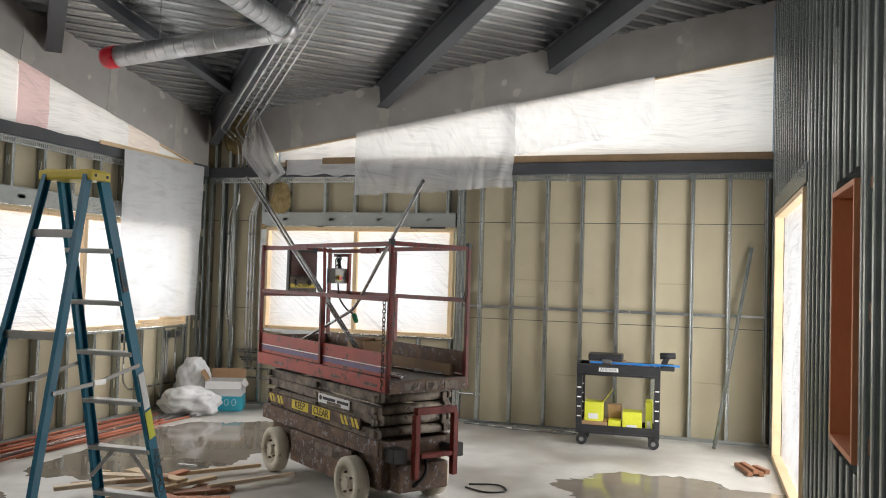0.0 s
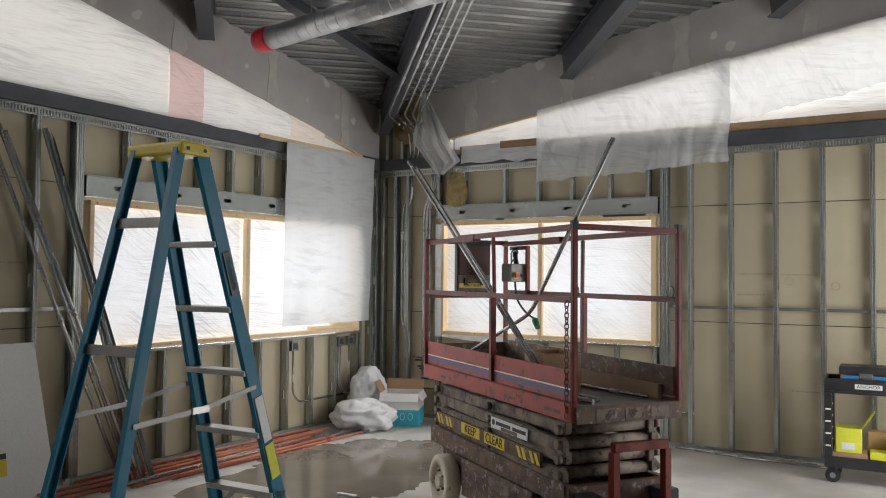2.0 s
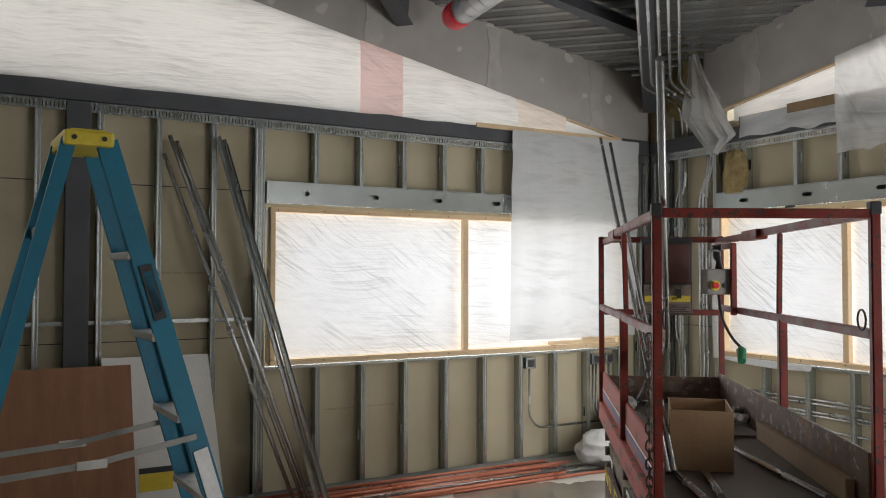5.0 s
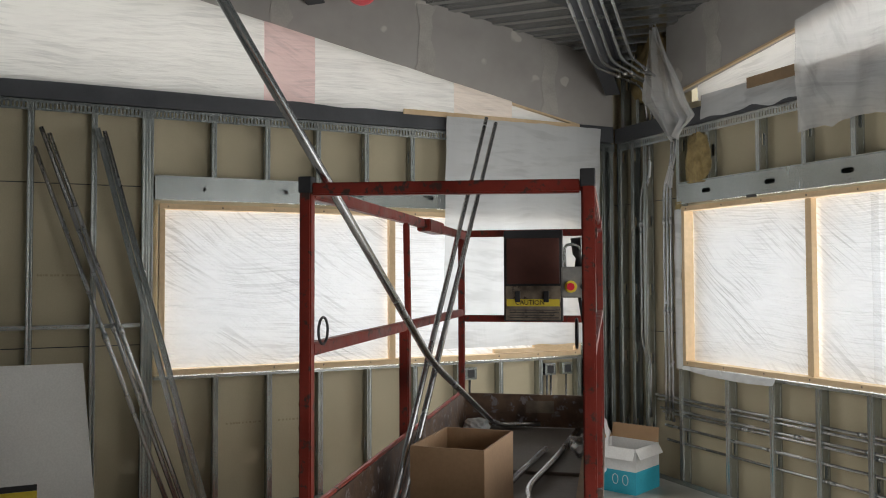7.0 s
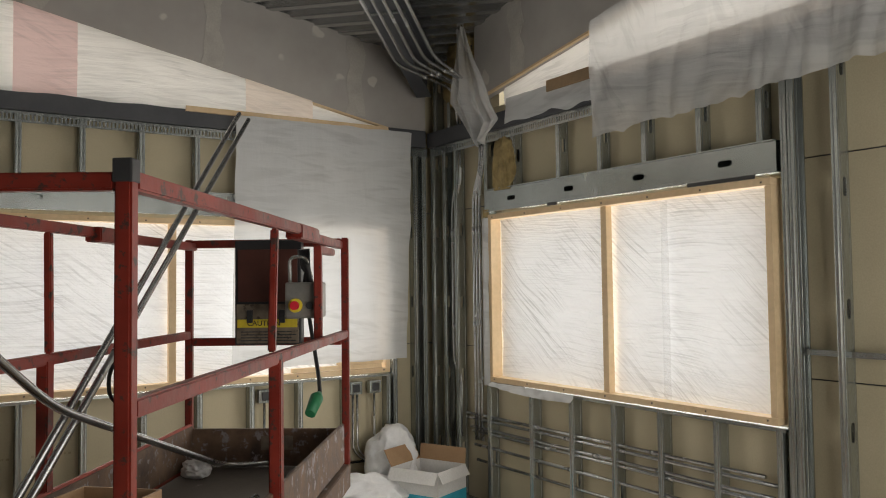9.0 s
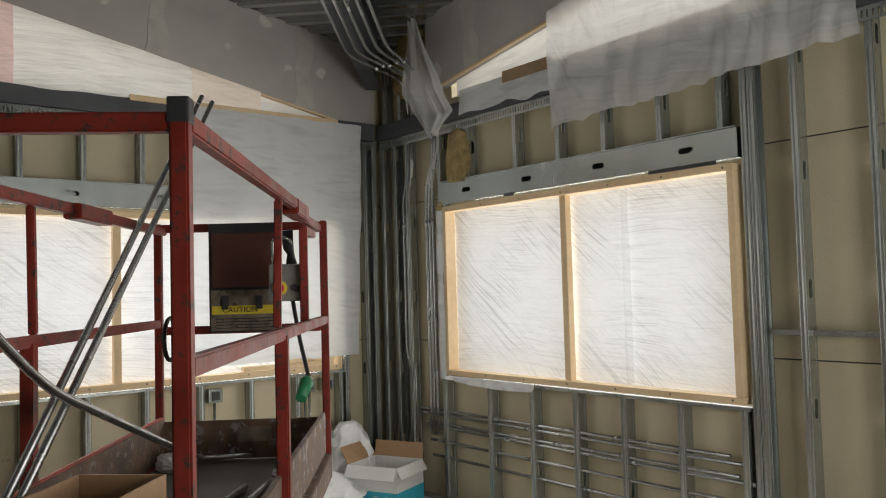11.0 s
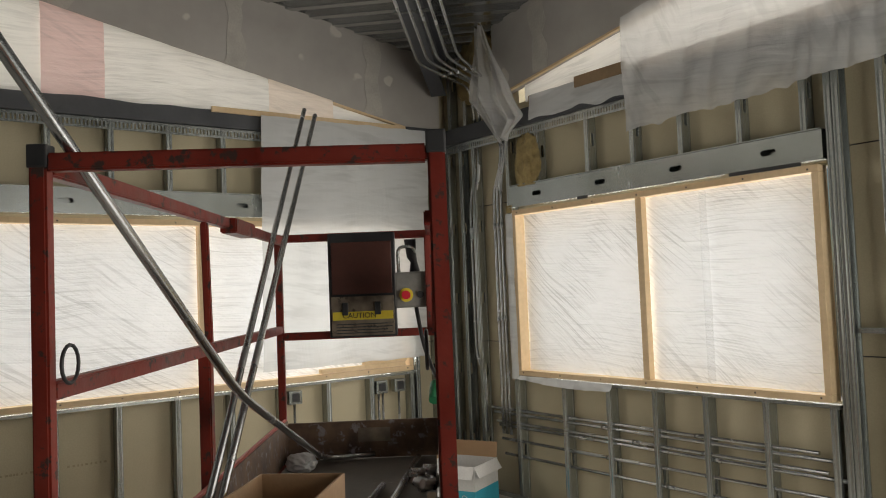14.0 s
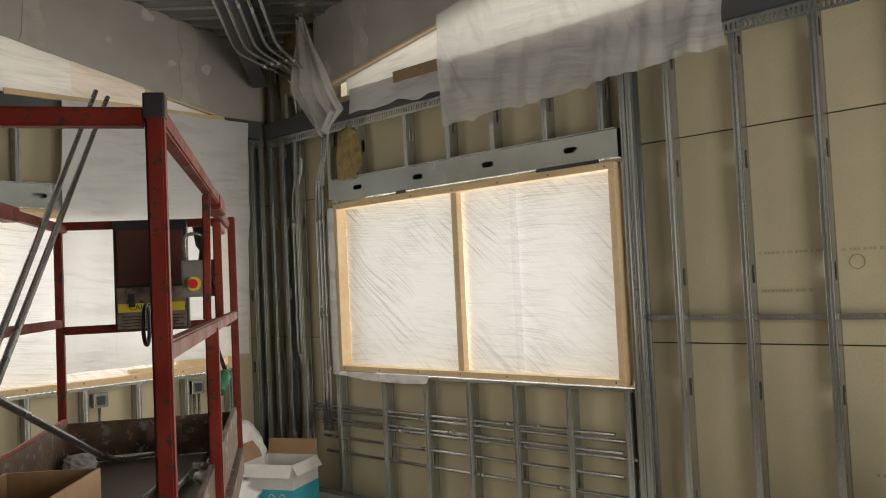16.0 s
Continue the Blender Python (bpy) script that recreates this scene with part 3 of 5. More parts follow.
# west wall
wall_a = outer_leaf("wall_west", "A", WS, WB - 0.002, 3.12, [WIN_A], BEAM, "west wall of steel studs and tan sheathing board, unfinished")
sheathing("A", WS, WB + 0.08, 3.12, [WIN_A], wall_a)
y = 5.36
while y > WS + 0.1:
    stud("A", y, 0.0, BEAM_Z0 - 0.01, wall_a)
    y -= 0.406
for yy, fl in ((5.74, 0), (5.70, 1), (9.5, 0), (9.72, 0), (9.81, 1)):
    stud("A", yy, 0.0, BEAM_Z0 - 0.01, wall_a, bool(fl))
for k in range(9):
    yy = 6.19 + 0.403 * k
    if yy < 9.45:
        stud("A", yy, 2.49, BEAM_Z0 - 0.01, wall_a)
        stud("A", yy + 0.02, 0.0, 1.0, wall_a)
header("A", 5.77, 9.48, 2.315, 2.48, wall_a)
slotted_track("A", WS, WB - 0.02, 2.9, 2.975, wall_a)
part("sill_track", wbox("A", 5.77, 9.48, -0.003, DEPTH, 0.995, 1.015), STEEL, wall_a)
bm = bmesh.new()
bm_box(bm, *along("A", WS, WB, -0.003, DEPTH, 0.0, 0.003))
bm_box(bm, *along("A", WS, WB, -0.004, -0.002, 0.0, 0.04))
part("bottom_track", bm, STEEL, wall_a)
part("bridging_channel", wbox("A", WS, 5.68, 0.03, 0.06, 1.38, 1.41), STEEL, wall_a)
tagged(part("steel_beam", wbox("A", WS, WB - 0.05, -0.03, 0.12, BEAM_Z0, BEAM_Z1 + 0.02, 0.004), BEAM), "dark primed steel beam over the west wall", "beam", "perimeter beams")
tagged(part("steel_column", wbox("A", 4.32, 4.48, -0.02, 0.09, 0.0, BEAM_Z0 - 0.012, 0.004), BEAM), "dark primed steel column in the west wall", "column")


part("panel", box((WA - 0.25, 9.3, 3.122), (WA - 0.1, WB + 0.2, 4.2)), SHEATH, wall_a)


# filled drywall bands under the deck
def band(name, wall, a0, a1, low, label):
    bm = bmesh.new()
    if wall == "B":
        pts = [(a0, WB - 0.012, low(a0)), (a1, WB - 0.012, low(a1)), (a1, WB - 0.012, roof_z(a1, WB) + 0.02), (a0, WB - 0.012, roof_z(a0, WB) + 0.02)]
        bm_prism(bm, pts, (0, 0.1, 0))
    else:
        pts = [(WA + 0.012, a0, low(a0)), (WA + 0.012, a1, low(a1)), (WA + 0.012, a1, roof_z(WA, a1) + 0.02), (WA + 0.012, a0, roof_z(WA, a0) + 0.02)]
        bm_prism(bm, pts, (-0.1, 0, 0))
    ob = setting(name, bm, MUD, label, "bulkhead")
    a = a0 + 0.55
    rnd = random.Random(5)
    while a < a1 - 0.1:
        bm = bmesh.new()
        pl, pr = [], []
        z0, z1 = low(a) + 0.01, (roof_z(a, WB) if wall == "B" else roof_z(WA, a)) - 0.01
        for i in range(7):
            z = z0 + (z1 - z0) * i / 6
            w = 0.05 + 0.045 * rnd.random()
            s = 0.02 * rnd.uniform(-1, 1)
            for lst, aa in ((pl, a + s - w), (pr, a + s + w)):
                lst.append((aa, WB - 0.016, z) if wall == "B" else (WA + 0.016, aa, z))
        bm_prism(bm, pl + pr[::-1], (0, 0.004, 0) if wall == "B" else (-0.004, 0, 0))
        part("filled_joint", bm, MUD_JOINT, ob)
        a += 1.22
    # thin casing bead along the lower edge
    bm = bmesh.new()
    if wall == "B":
        bm_bar(bm, (a0, WB - 0.008, low(a0) - 0.008), (a1, WB - 0.008, low(a1) - 0.008), 0.03, 0.016)
    else:
        bm_bar(bm, (WA + 0.008, a0, low(a0) - 0.008), (WA + 0.008, a1, low(a1) - 0.008), 0.03, 0.016)
    part("edge_trim", bm, WOOD, ob)
    return ob


band("bulkhead_north", "B", -4.96, WC, band_b, "grey taped drywall bulkhead with filler spots under the sloping deck")
band("bulkhead_west", "A", WS, 9.82, band_a, "grey taped drywall bulkhead with filler spots under the sloping deck")


# covered windows ---------------------------------------------------
def wrinkle(s, t, amp, k=1.0, seed=0.0):
    return amp * (noise.noise((s * 9 * k + seed, t * 5 * k, seed)) + 0.6 * noise.noise(((s + t) * 16 * k, (s - t) * 3 * k, seed + 4)))


def window(name, wall, rect, mullions, label, seed):
    a0, z0, a1, z1 = rect
    win = thing(name, label, "window", kind="structure")
    w = 0.04
    for b in ((a0, a1, z1 - w, z1), (a0, a1, z0, z0 + w), (a0, a0 + w, z0 + w + 0.001, z1 - w - 0.001), (a1 - w, a1, z0 + w + 0.001, z1 - w - 0.001)):
        part("frame", wbox(wall, b[0], b[1], -0.03, 0.066, b[2], b[3], 0.003), WOOD, win)
    for mc in mullions:
        part("mullion", wbox(wall, mc - 0.026, mc + 0.026, 0.0, 0.052, z0 + w + 0.001, z1 - w - 0.001, 0.003), WOOD, win)
    if wall == "B":
        c, u, v, n = (a0 + 0.02, WB + 0.07, z0 + 0.02), (a1 - a0 - 0.04, 0, 0), (0, 0, z1 - z0 - 0.04), Vector((0, 1, 0))
    else:
        c, u, v, n = (WA - 0.07, a0 + 0.02, z0 + 0.02), (0, a1 - a0 - 0.04, 0), (0, 0, z1 - z0 - 0.04), Vector((-1, 0, 0))
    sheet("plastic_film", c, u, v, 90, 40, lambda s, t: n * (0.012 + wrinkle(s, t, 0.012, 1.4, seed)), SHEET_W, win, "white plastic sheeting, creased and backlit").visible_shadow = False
    return win


window("window_1", "B", WIN_B, (-3.52, ), "wood-framed opening covered with backlit white plastic sheeting", 1.0)
# added dim strip in place of the shadow an outer stud casts on the film
shade_strip = sheet("post_shade_strip", (-3.07, WB + 0.05, 1.05), (0.06, 0, 0), (0, 0, 1.21), 4, 20, lambda s, t: (0.006 * noise.noise((t * 4, s, 2)), 0.004 * noise.noise((t * 9, s, 1)), 0), POST_SHADE)
tagged(shade_strip, "narrow dim strip standing in for a post's shadow on the film", "plastic film")
window("window_2", "A", WIN_A, (7.62, ), "wide wood-framed opening covered with backlit white plastic sheeting", 7.0)
tagged(part("timber_offcut", wbox("A", 8.55, 9.35, -0.028, 0.02, WIN_A[1] + 0.047, WIN_A[1] + 0.08, 0.003), WOOD), "pale pine offcut lying on the window sill", "offcut", "sill offcuts")
tagged(part("timber_offcut", wbox("A", 8.95, 9.37, -0.02, 0.02, WIN_A[1] + 0.081, WIN_A[1] + 0.115, 0.003), WOOD), "pale pine offcut lying on the window sill", "offcut", "sill offcuts")


def clerestory(name, wall, a0, a1, low, high, mat, off, label, nu=60, seed=0.0, parent=None):
    bm_n = Vector((0, 1, 0)) if wall == "B" else Vector((-1, 0, 0))
    def at(s, t):
        a = a0 + (a1 - a0) * s
        z = low(a) + (high(a) - low(a)) * t
        base = Vector((a, WB, z)) if wall == "B" else Vector((WA, a, z))
        return base + bm_n * (off + wrinkle(s * (a1 - a0) * 0.3, t * 0.5, 0.012, 1.6, seed))
    ob = sheet(name, (0, 0, 0), (0, 0, 0), (0, 0, 0), nu, 14, at, mat, parent, label)
    ob.visible_shadow = False
    return ob


win = thing("window_3", "sloping high window covered with backlit white plastic", "window", kind="structure")
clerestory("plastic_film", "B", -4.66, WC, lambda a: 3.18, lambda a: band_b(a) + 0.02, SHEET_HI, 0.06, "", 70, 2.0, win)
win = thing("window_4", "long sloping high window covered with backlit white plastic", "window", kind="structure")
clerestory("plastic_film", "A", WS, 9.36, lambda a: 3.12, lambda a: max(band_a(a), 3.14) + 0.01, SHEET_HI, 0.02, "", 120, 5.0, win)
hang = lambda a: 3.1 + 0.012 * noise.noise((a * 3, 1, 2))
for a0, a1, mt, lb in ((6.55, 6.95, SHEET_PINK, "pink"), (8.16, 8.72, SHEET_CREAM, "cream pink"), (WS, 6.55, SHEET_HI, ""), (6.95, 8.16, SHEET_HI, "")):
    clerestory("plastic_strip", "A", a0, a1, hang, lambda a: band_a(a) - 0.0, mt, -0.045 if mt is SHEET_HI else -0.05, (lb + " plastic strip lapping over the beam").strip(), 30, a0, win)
part("timber_strip", wbox("A", 7.7, 9.42, -0.06, -0.035, 3.085, 3.125, 0.002), WOOD, win)

# sheet hung over the end of the west window
veil = sheet("hung_plastic_sheet", (0, 0, 0), (0, 0, 0), (0, 0, 0), 40, 44,
             lambda s, t: (WA + 0.075 + 0.018 * math.sin(s * 22 + 2 * t) * t + 0.02 * noise.noise((s * 4, t * 3, 3)), 8.08 + 1.56 * s - 0.05 * t * (1 - s) + 0.02 * noise.noise((t * 6, s, 8)) - 0.06 * t * s, 3.09 - 1.95 * t + 0.012 * noise.noise((s * 9, 0, 1))), VEIL)
tagged(veil, "milky plastic sheet hung over the window end", "plastic sheet")


# loose film over the north high window
def pleat(u, t, seed):
    """Sharp-crested folds that fan out downwards."""
    k = u + 0.35 * noise.noise((u * 0.9, t * 0.7, seed)) + 0.12 * t * noise.noise((u * 2.0, t, seed + 2))
    return (1 - 2 * abs(noise.noise((k * 2.6, t * 0.6, seed + 5)))) * 0.6 + 0.4 * (1 - 2 * abs(noise.noise((k * 6.5, t * 1.1, seed + 9))))


def drooping(name, x0, x1, top, bottom, out, seed, label, n=120):
    def at(s, t):
        x = x0 + (x1 - x0) * s
        hem = bottom(x) + 0.05 * noise.noise((x * 3.1, 0, seed)) + 0.025 * noise.noise((x * 11, 4, seed))
        z = top(x) + (hem - top(x)) * t
        y = WB - out - 0.05 * t + (0.018 + 0.055 * t) * pleat(x, t, seed) + 0.012 * noise.noise((x * 8, z * 8, seed))
        return (x + 0.04 * t * noise.noise((t * 3, x * 2, seed + 6)), min(y, WB - 0.036), z)
    return tagged(sheet(name, (0, 0, 0), (0, 0, 0), (0, 0, 0), n, 40, at, VEIL_THIN), label, "plastic sheet")


drooping("loose_plastic_sheet", -3.52, -1.47, lambda x: band_b(x) + 0.02, lambda x: 2.72 + 0.09 * (x + 3.52) / 2, 0.10, 3.0, "translucent plastic sheet drooping in folds over the beam")
drooping("loose_plastic_sheet", -1.62, 0.12, lambda x: band_b(x) + 0.01, lambda x: 3.17 + 0.30 * (x + 1.62) / 1.74, 0.07, 12.0, "thin plastic sheet hanging over the high window")


def bunch(s, t):
    left = -5.02 - 0.10 * min(t / 0.6, 1) + 0.36 * max(t - 0.6, 0) / 0.4
    right = -4.93 + 0.48 * min(t / 0.85, 1) - 0.2 * max(t - 0.85, 0) / 0.15
    z = 3.86 - 1.0 * t + 0.03 * noise.noise((s * 6, 0, 9)) - 0.10 * s * t * (1 - t) + 0.10 * s * max(t - 0.7, 0)
    return (left + (right - left) * s, WB - 0.12 - 0.06 * pleat(s * 1.3, t * 0.5, 4.0) * (0.4 + t) - 0.03 * noise.noise((s * 5, t * 3, 2)), z)


tagged(sheet("gathered_plastic_sheet", (0, 0, 0), (0, 0, 0), (0, 0, 0), 70, 50, bunch, VEIL_THIN), "gathered translucent plastic sheet hanging at the corner", "plastic sheet")


def sill_film(s, t):
    x = -4.74 + 0.95 * s
    return (x, WB - 0.05 - 0.03 * t - 0.02 * noise.noise((s * 14, t, 4)), 1.0 - (0.02 + 0.09 * s * (1.35 - s)) * t)


tagged(sheet("sill_plastic", (0, 0, 0), (0, 0, 0), (0, 0, 0), 50, 5, sill_film, VEIL), "loose plastic edge hanging under the window sill", "plastic sheet")

tagged(sheet("sagging_plastic_sheet", (0, 0, 0), (0, 0, 0), (0, 0, 0), 30, 8,
             lambda s, t: (-4.5 + 1.05 * s, WB - 0.045 - 0.02 * t - 0.015 * noise.noise((s * 8, t * 2, 5)), 3.19 - (0.2 + 0.05 * noise.noise((s * 5, 1, 1))) * t), VEIL), "greyish plastic sheet sagging over the beam", "plastic sheet")
tagged(part("timber_strip", wbox("B", -3.98, -3.5, -0.085, -0.07, 3.13, 3.21, 0.002), WOOD_DARK), "dark timber strip pinning the plastic sheet", "timber strip")

# east wall and the plain closing wall behind
bm = bmesh.new()
for r in minus((WS, 0.0, WB + 0.1, 6.2), [DOOR_C, OPEN_C]):
    bm_box(bm, *along("C", r[0], r[2], DEPTH + 0.001, DEPTH + 0.1, r[1], r[3]))
bmesh.ops.bisect_plane(bm, geom=bm.verts[:] + bm.edges[:] + bm.faces[:], plane_co=(WC, WB, roof_z(WC, WB) + 0.06), plane_no=(0, SLOPE, 1), clear_outer=True)
wall_c = setting("wall_east", bm, STEEL, "east wall of close-set galvanised steel studs", "wall")
y = 9.75
while y > WS + 0.1:
    z1 = roof_z(WC, y) - 0.05
    if DOOR_C[0] - 0.02 < y < DOOR_C[2] + 0.02:
        stud("C", y, DOOR_C[3] + 0.12, z1, wall_c)
    elif OPEN_C[0] < y < OPEN_C[2]:
        stud("C", y, OPEN_C[3] + 0.06, z1, wall_c)
        stud("C", y, 0.0, OPEN_C[1] - 0.05, wall_c)
    else:
        stud("C", y, 0.0, z1, wall_c)
    y -= 0.203
for yy in (DOOR_C[0] - 0.05, DOOR_C[0] - 0.12, OPEN_C[2] + 0.06, OPEN_C[0] - 0.06):
    stud("C", yy, 0.0, 3.2, wall_c)
part("header", wbox("C", DOOR_C[0] - 0.1, DOOR_C[2] + 0.1, -0.012, -0.004, DOOR_C[3] + 0.02, DOOR_C[3] + 0.17), STEEL, wall_c)
door = thing("door_1", "tall wood-framed doorway covered with backlit white plastic", "doorway", kind="structure")
for b in ((DOOR_C[2] - 0.045, DOOR_C[2], DOOR_C[1], DOOR_C[3]), (DOOR_C[0], DOOR_C[0] + 0.045, DOOR_C[1], DOOR_C[3]), (DOOR_C[0] + 0.046, DOOR_C[2] - 0.046, DOOR_C[3] - 0.045, DOOR_C[3]), (DOOR_C[0] + 0.046, DOOR_C[2] - 0.046, DOOR_C[1], DOOR_C[1] + 0.045)):
    part("frame", wbox("C", b[0], b[1], -0.02, 0.06, b[2], b[3], 0.003), WOOD, door)
sheet("plastic_film", (WC + 0.06, DOOR_C[0] + 0.03, DOOR_C[1] + 0.03), (0, DOOR_C[2] - DOOR_C[0] - 0.06, 0), (0, 0, DOOR_C[3] - 0.06), 30, 30, lambda s, t: (0.01 + wrinkle(s, t, 0.012, 1, 3), 0, 0), SHEET_W, door).visible_shadow = False
opening = thing("window_5", "narrow opening lined with red-brown plywood", "opening", kind="structure")
for b in ((OPEN_C[0], OPEN_C[0] + 0.03, OPEN_C[1], OPEN_C[3]), (OPEN_C[2] - 0.03, OPEN_C[2], OPEN_C[1], OPEN_C[3]), (OPEN_C[0] + 0.031, OPEN_C[2] - 0.031, OPEN_C[1], OPEN_C[1] + 0.03), (OPEN_C[0] + 0.031, OPEN_C[2] - 0.031, OPEN_C[3] - 0.03, OPEN_C[3])):
    part("lining", wbox("C", b[0], b[1], -0.02, 0.3, b[2], b[3], 0.002), LINING, opening)
part("backing_board", wbox("C", OPEN_C[0], OPEN_C[2], 0.302, 0.32, OPEN_C[1], OPEN_C[3]), LINING, opening)
bm = box((WA - 0.25, WS - 0.2, 0), (WC + 0.25, WS, 6.2))
setting("wall_south", bm, PLAIN, "plain wall closing the room", "wall")


# ---- scissor lift ----
LIFT = pose(-2.10, 6.68, 0, 0, 0, 144.1)
HL, HW = 1.09, 0.347
lift = thing("scissor_lift", "worn red scissor lift, platform lowered, standing on pale tyres", "scissor lift", m=LIFT)
# chassis
bm = bmesh.new()
bm_box(bm, (-0.92, -0.27, 0.16), (0.92, 0.27, 0.44), 0.012)
bm_box(bm, (-0.6, 0.27, 0.14), (0.42, 0.335, 0.40), 0.008)
bm_box(bm, (-0.6, -0.335, 0.14), (0.42, -0.27, 0.40), 0.008)
part("chassis", bm, RUSTY, lift, "brown grimy steel chassis")
for s in (1, -1):
    part("side_beam", bar((-0.98, s * 0.315, 0.475), (0.98, s * 0.315, 0.475), 0.05, 0.12), RUSTY, lift, "chipped steel side beam, rust and blue paint")
part("end_beam", bar((-0.99, -0.33, 0.47), (-0.99, 0.33, 0.47), 0.06, 0.12), RUSTY, lift)
part("end_beam", bar((0.99, -0.33, 0.47), (0.99, 0.33, 0.47), 0.06, 0.12), RUSTY, lift)
for s in (1, -1):
    part("fork_pocket", bar((-1.02, s * 0.25, 0.45), (-1.14, s * 0.25, 0.45), 0.12, 0.1), BLACK, lift)
# folded scissor stack
for k in range(4):
    z = 0.575 + 0.083 * k
    for s in (1, -1):
        tilt = 0.012 if (k + (s > 0)) % 2 else -0.012
        arm = part("scissor_arm", bar((-0.93, s * (0.30 - 0.02 * (k % 2)), z - tilt), (0.93, s * (0.30 - 0.02 * (k % 2)), z + tilt), 0.045, 0.072, bevel=0.006), ARM, lift)
        for e in (-0.9, 0.0, 0.9):
            part("pivot_pin", tube([(e, s * 0.315, z), (e, s * 0.345, z)], 0.026, 12), ARM, arm)
    part("cross_tube", tube([(-0.88, -0.28, z), (-0.88, 0.28, z)], 0.036, 12), ARM, lift)
    part("cross_tube", tube([(0.88, -0.28, z), (0.88, 0.28, z)], 0.036, 12), ARM, lift)
part("cylinder", tube([(-0.6, 0, 0.56), (0.5, 0, 0.66)], 0.05, 14), BLACK, lift)
# wheels
for x in (-0.66, 0.66):
    for s in (1, -1):
        y0 = s * 0.36
        bm = bmesh.new()
        n, prof = 28, ((-0.055, 0.12), (-0.055, 0.17), (-0.042, 0.188), (0.042, 0.188), (0.055, 0.17), (0.055, 0.12))
        rings = [[bm.verts.new((x + r * math.cos(2 * math.pi * i / n), y0 + o, 0.188 + r * math.sin(2 * math.pi * i / n))) for o, r in prof] for i in range(n)]
        for i in range(n):
            a, b = rings[i], rings[(i + 1) % n]
            for j in range(len(prof)):
                bm.faces.new((a[j], a[(j + 1) % len(prof)], b[(j + 1) % len(prof)], b[j])).smooth = True
        bmesh.ops.recalc_face_normals(bm, faces=bm.faces)
        wheel = part("wheel", bm, TYRE, lift, "pale non-marking tyre")
        bm = bmesh.new()
        bm_tube(bm, [(x, y0 - 0.045, 0.188), (x, y0 + 0.03, 0.188)], 0.121, 24)
        bm_tube(bm, [(x, y0 - 0.05, 0.188), (x, y0 + s * 0.06, 0.188)], 0.045, 14)
        part("rim", bm, TYRE, wheel)
        for k in range(5):
            a = 2 * math.pi * k / 5
            c = (x + 0.075 * math.cos(a), 0.188 + 0.075 * math.sin(a))
            part("wheel_nut", tube([(c[0], y0 + s * 0.03, c[1]), (c[0], y0 + s * 0.052, c[1])], 0.01, 6), RUSTY, wheel)
# platform
bm = bmesh.new()
bm_box(bm, (-HL, -HW + 0.01, 0.925), (0.15, HW - 0.01, 0.975), 0.004)
bm_box(bm, (0.15, -HW + 0.03, 0.945), (HL, HW - 0.03, 0.988), 0.004)
part("platform_deck", bm, DECKPLATE, lift, "worn dirty steel platform floor")
part("end_fascia", bar((-HL - 0.012, -HW, 0.935), (-HL - 0.012, HW, 0.935), 0.02, 0.095), RUSTY, lift)
for k, y0 in enumerate((0.16, -0.03, -0.2)):
    part("decal", box((-HL - 0.0245, y0 - 0.06, 0.905), (-HL - 0.0225, y0 + 0.06, 0.965)), ARM, lift, "scuffed unreadable decal")
for s in (1, -1):
    part("platform_side", bar((-HL, s * (HW + 0.003), 0.945), (HL, s * (HW + 0.003), 0.945), 0.03, 0.1), RUSTY if s < 0 else RED_FADED, lift, "scraped red platform side")
    part("toe_board", bar((-HL + 0.02, s * (HW - 0.012), 1.085), (HL - 0.02, s * (HW - 0.012), 1.085), 0.016, 0.17, bevel=0.003), RED_FADED if s > 0 else RUSTY, lift, "faded red toe board")
part("toe_liner", bar((-HL + 0.03, HW - 0.0235, 1.08), (HL - 0.03, HW - 0.0235, 1.08), 0.005, 0.165, bevel=0), RUSTY, lift, "dirty bare inner face of the toe board")
part("stripe", box((-HL + 0.03, HW - 0.0035, 1.025), (HL - 0.03, HW - 0.0025, 1.06)), PURPLE, lift, "scuffed purple stripe")
part("stripe_line", box((-HL + 0.03, HW - 0.0035, 1.066), (HL - 0.03, HW - 0.0025, 1.074)), WHITE, lift)
part("toe_board", bar((HL - 0.02, -HW + 0.02, 1.07), (HL - 0.02, HW - 0.02, 1.07), 0.014, 0.16, bevel=0.003), RUSTY, lift, "rusty brown end toe board")
part("decal", box((HL - 0.0285, -0.12, 1.06), (HL - 0.0275, 0.02, 1.12)), ARM, lift, "worn unreadable rating plate")
ZT, ZM = 1.975, 1.555
for x, y0, cap in ((-HL, HW, 1), (-HL, -HW, 1), (HL, HW, 0), (HL, -HW, 0)):
    post = part("corner_post", bar((x, y0, 0.9), (x, y0, ZT), 0.031, 0.031, (1, 0, 0), 0.004), RED, lift)
    if cap:
        part("cap", box((x - 0.018, y0 - 0.018, ZT - 0.03), (x + 0.018, y0 + 0.018, ZT + 0.012), 0.004), BLACK, post, "black plastic post cap")
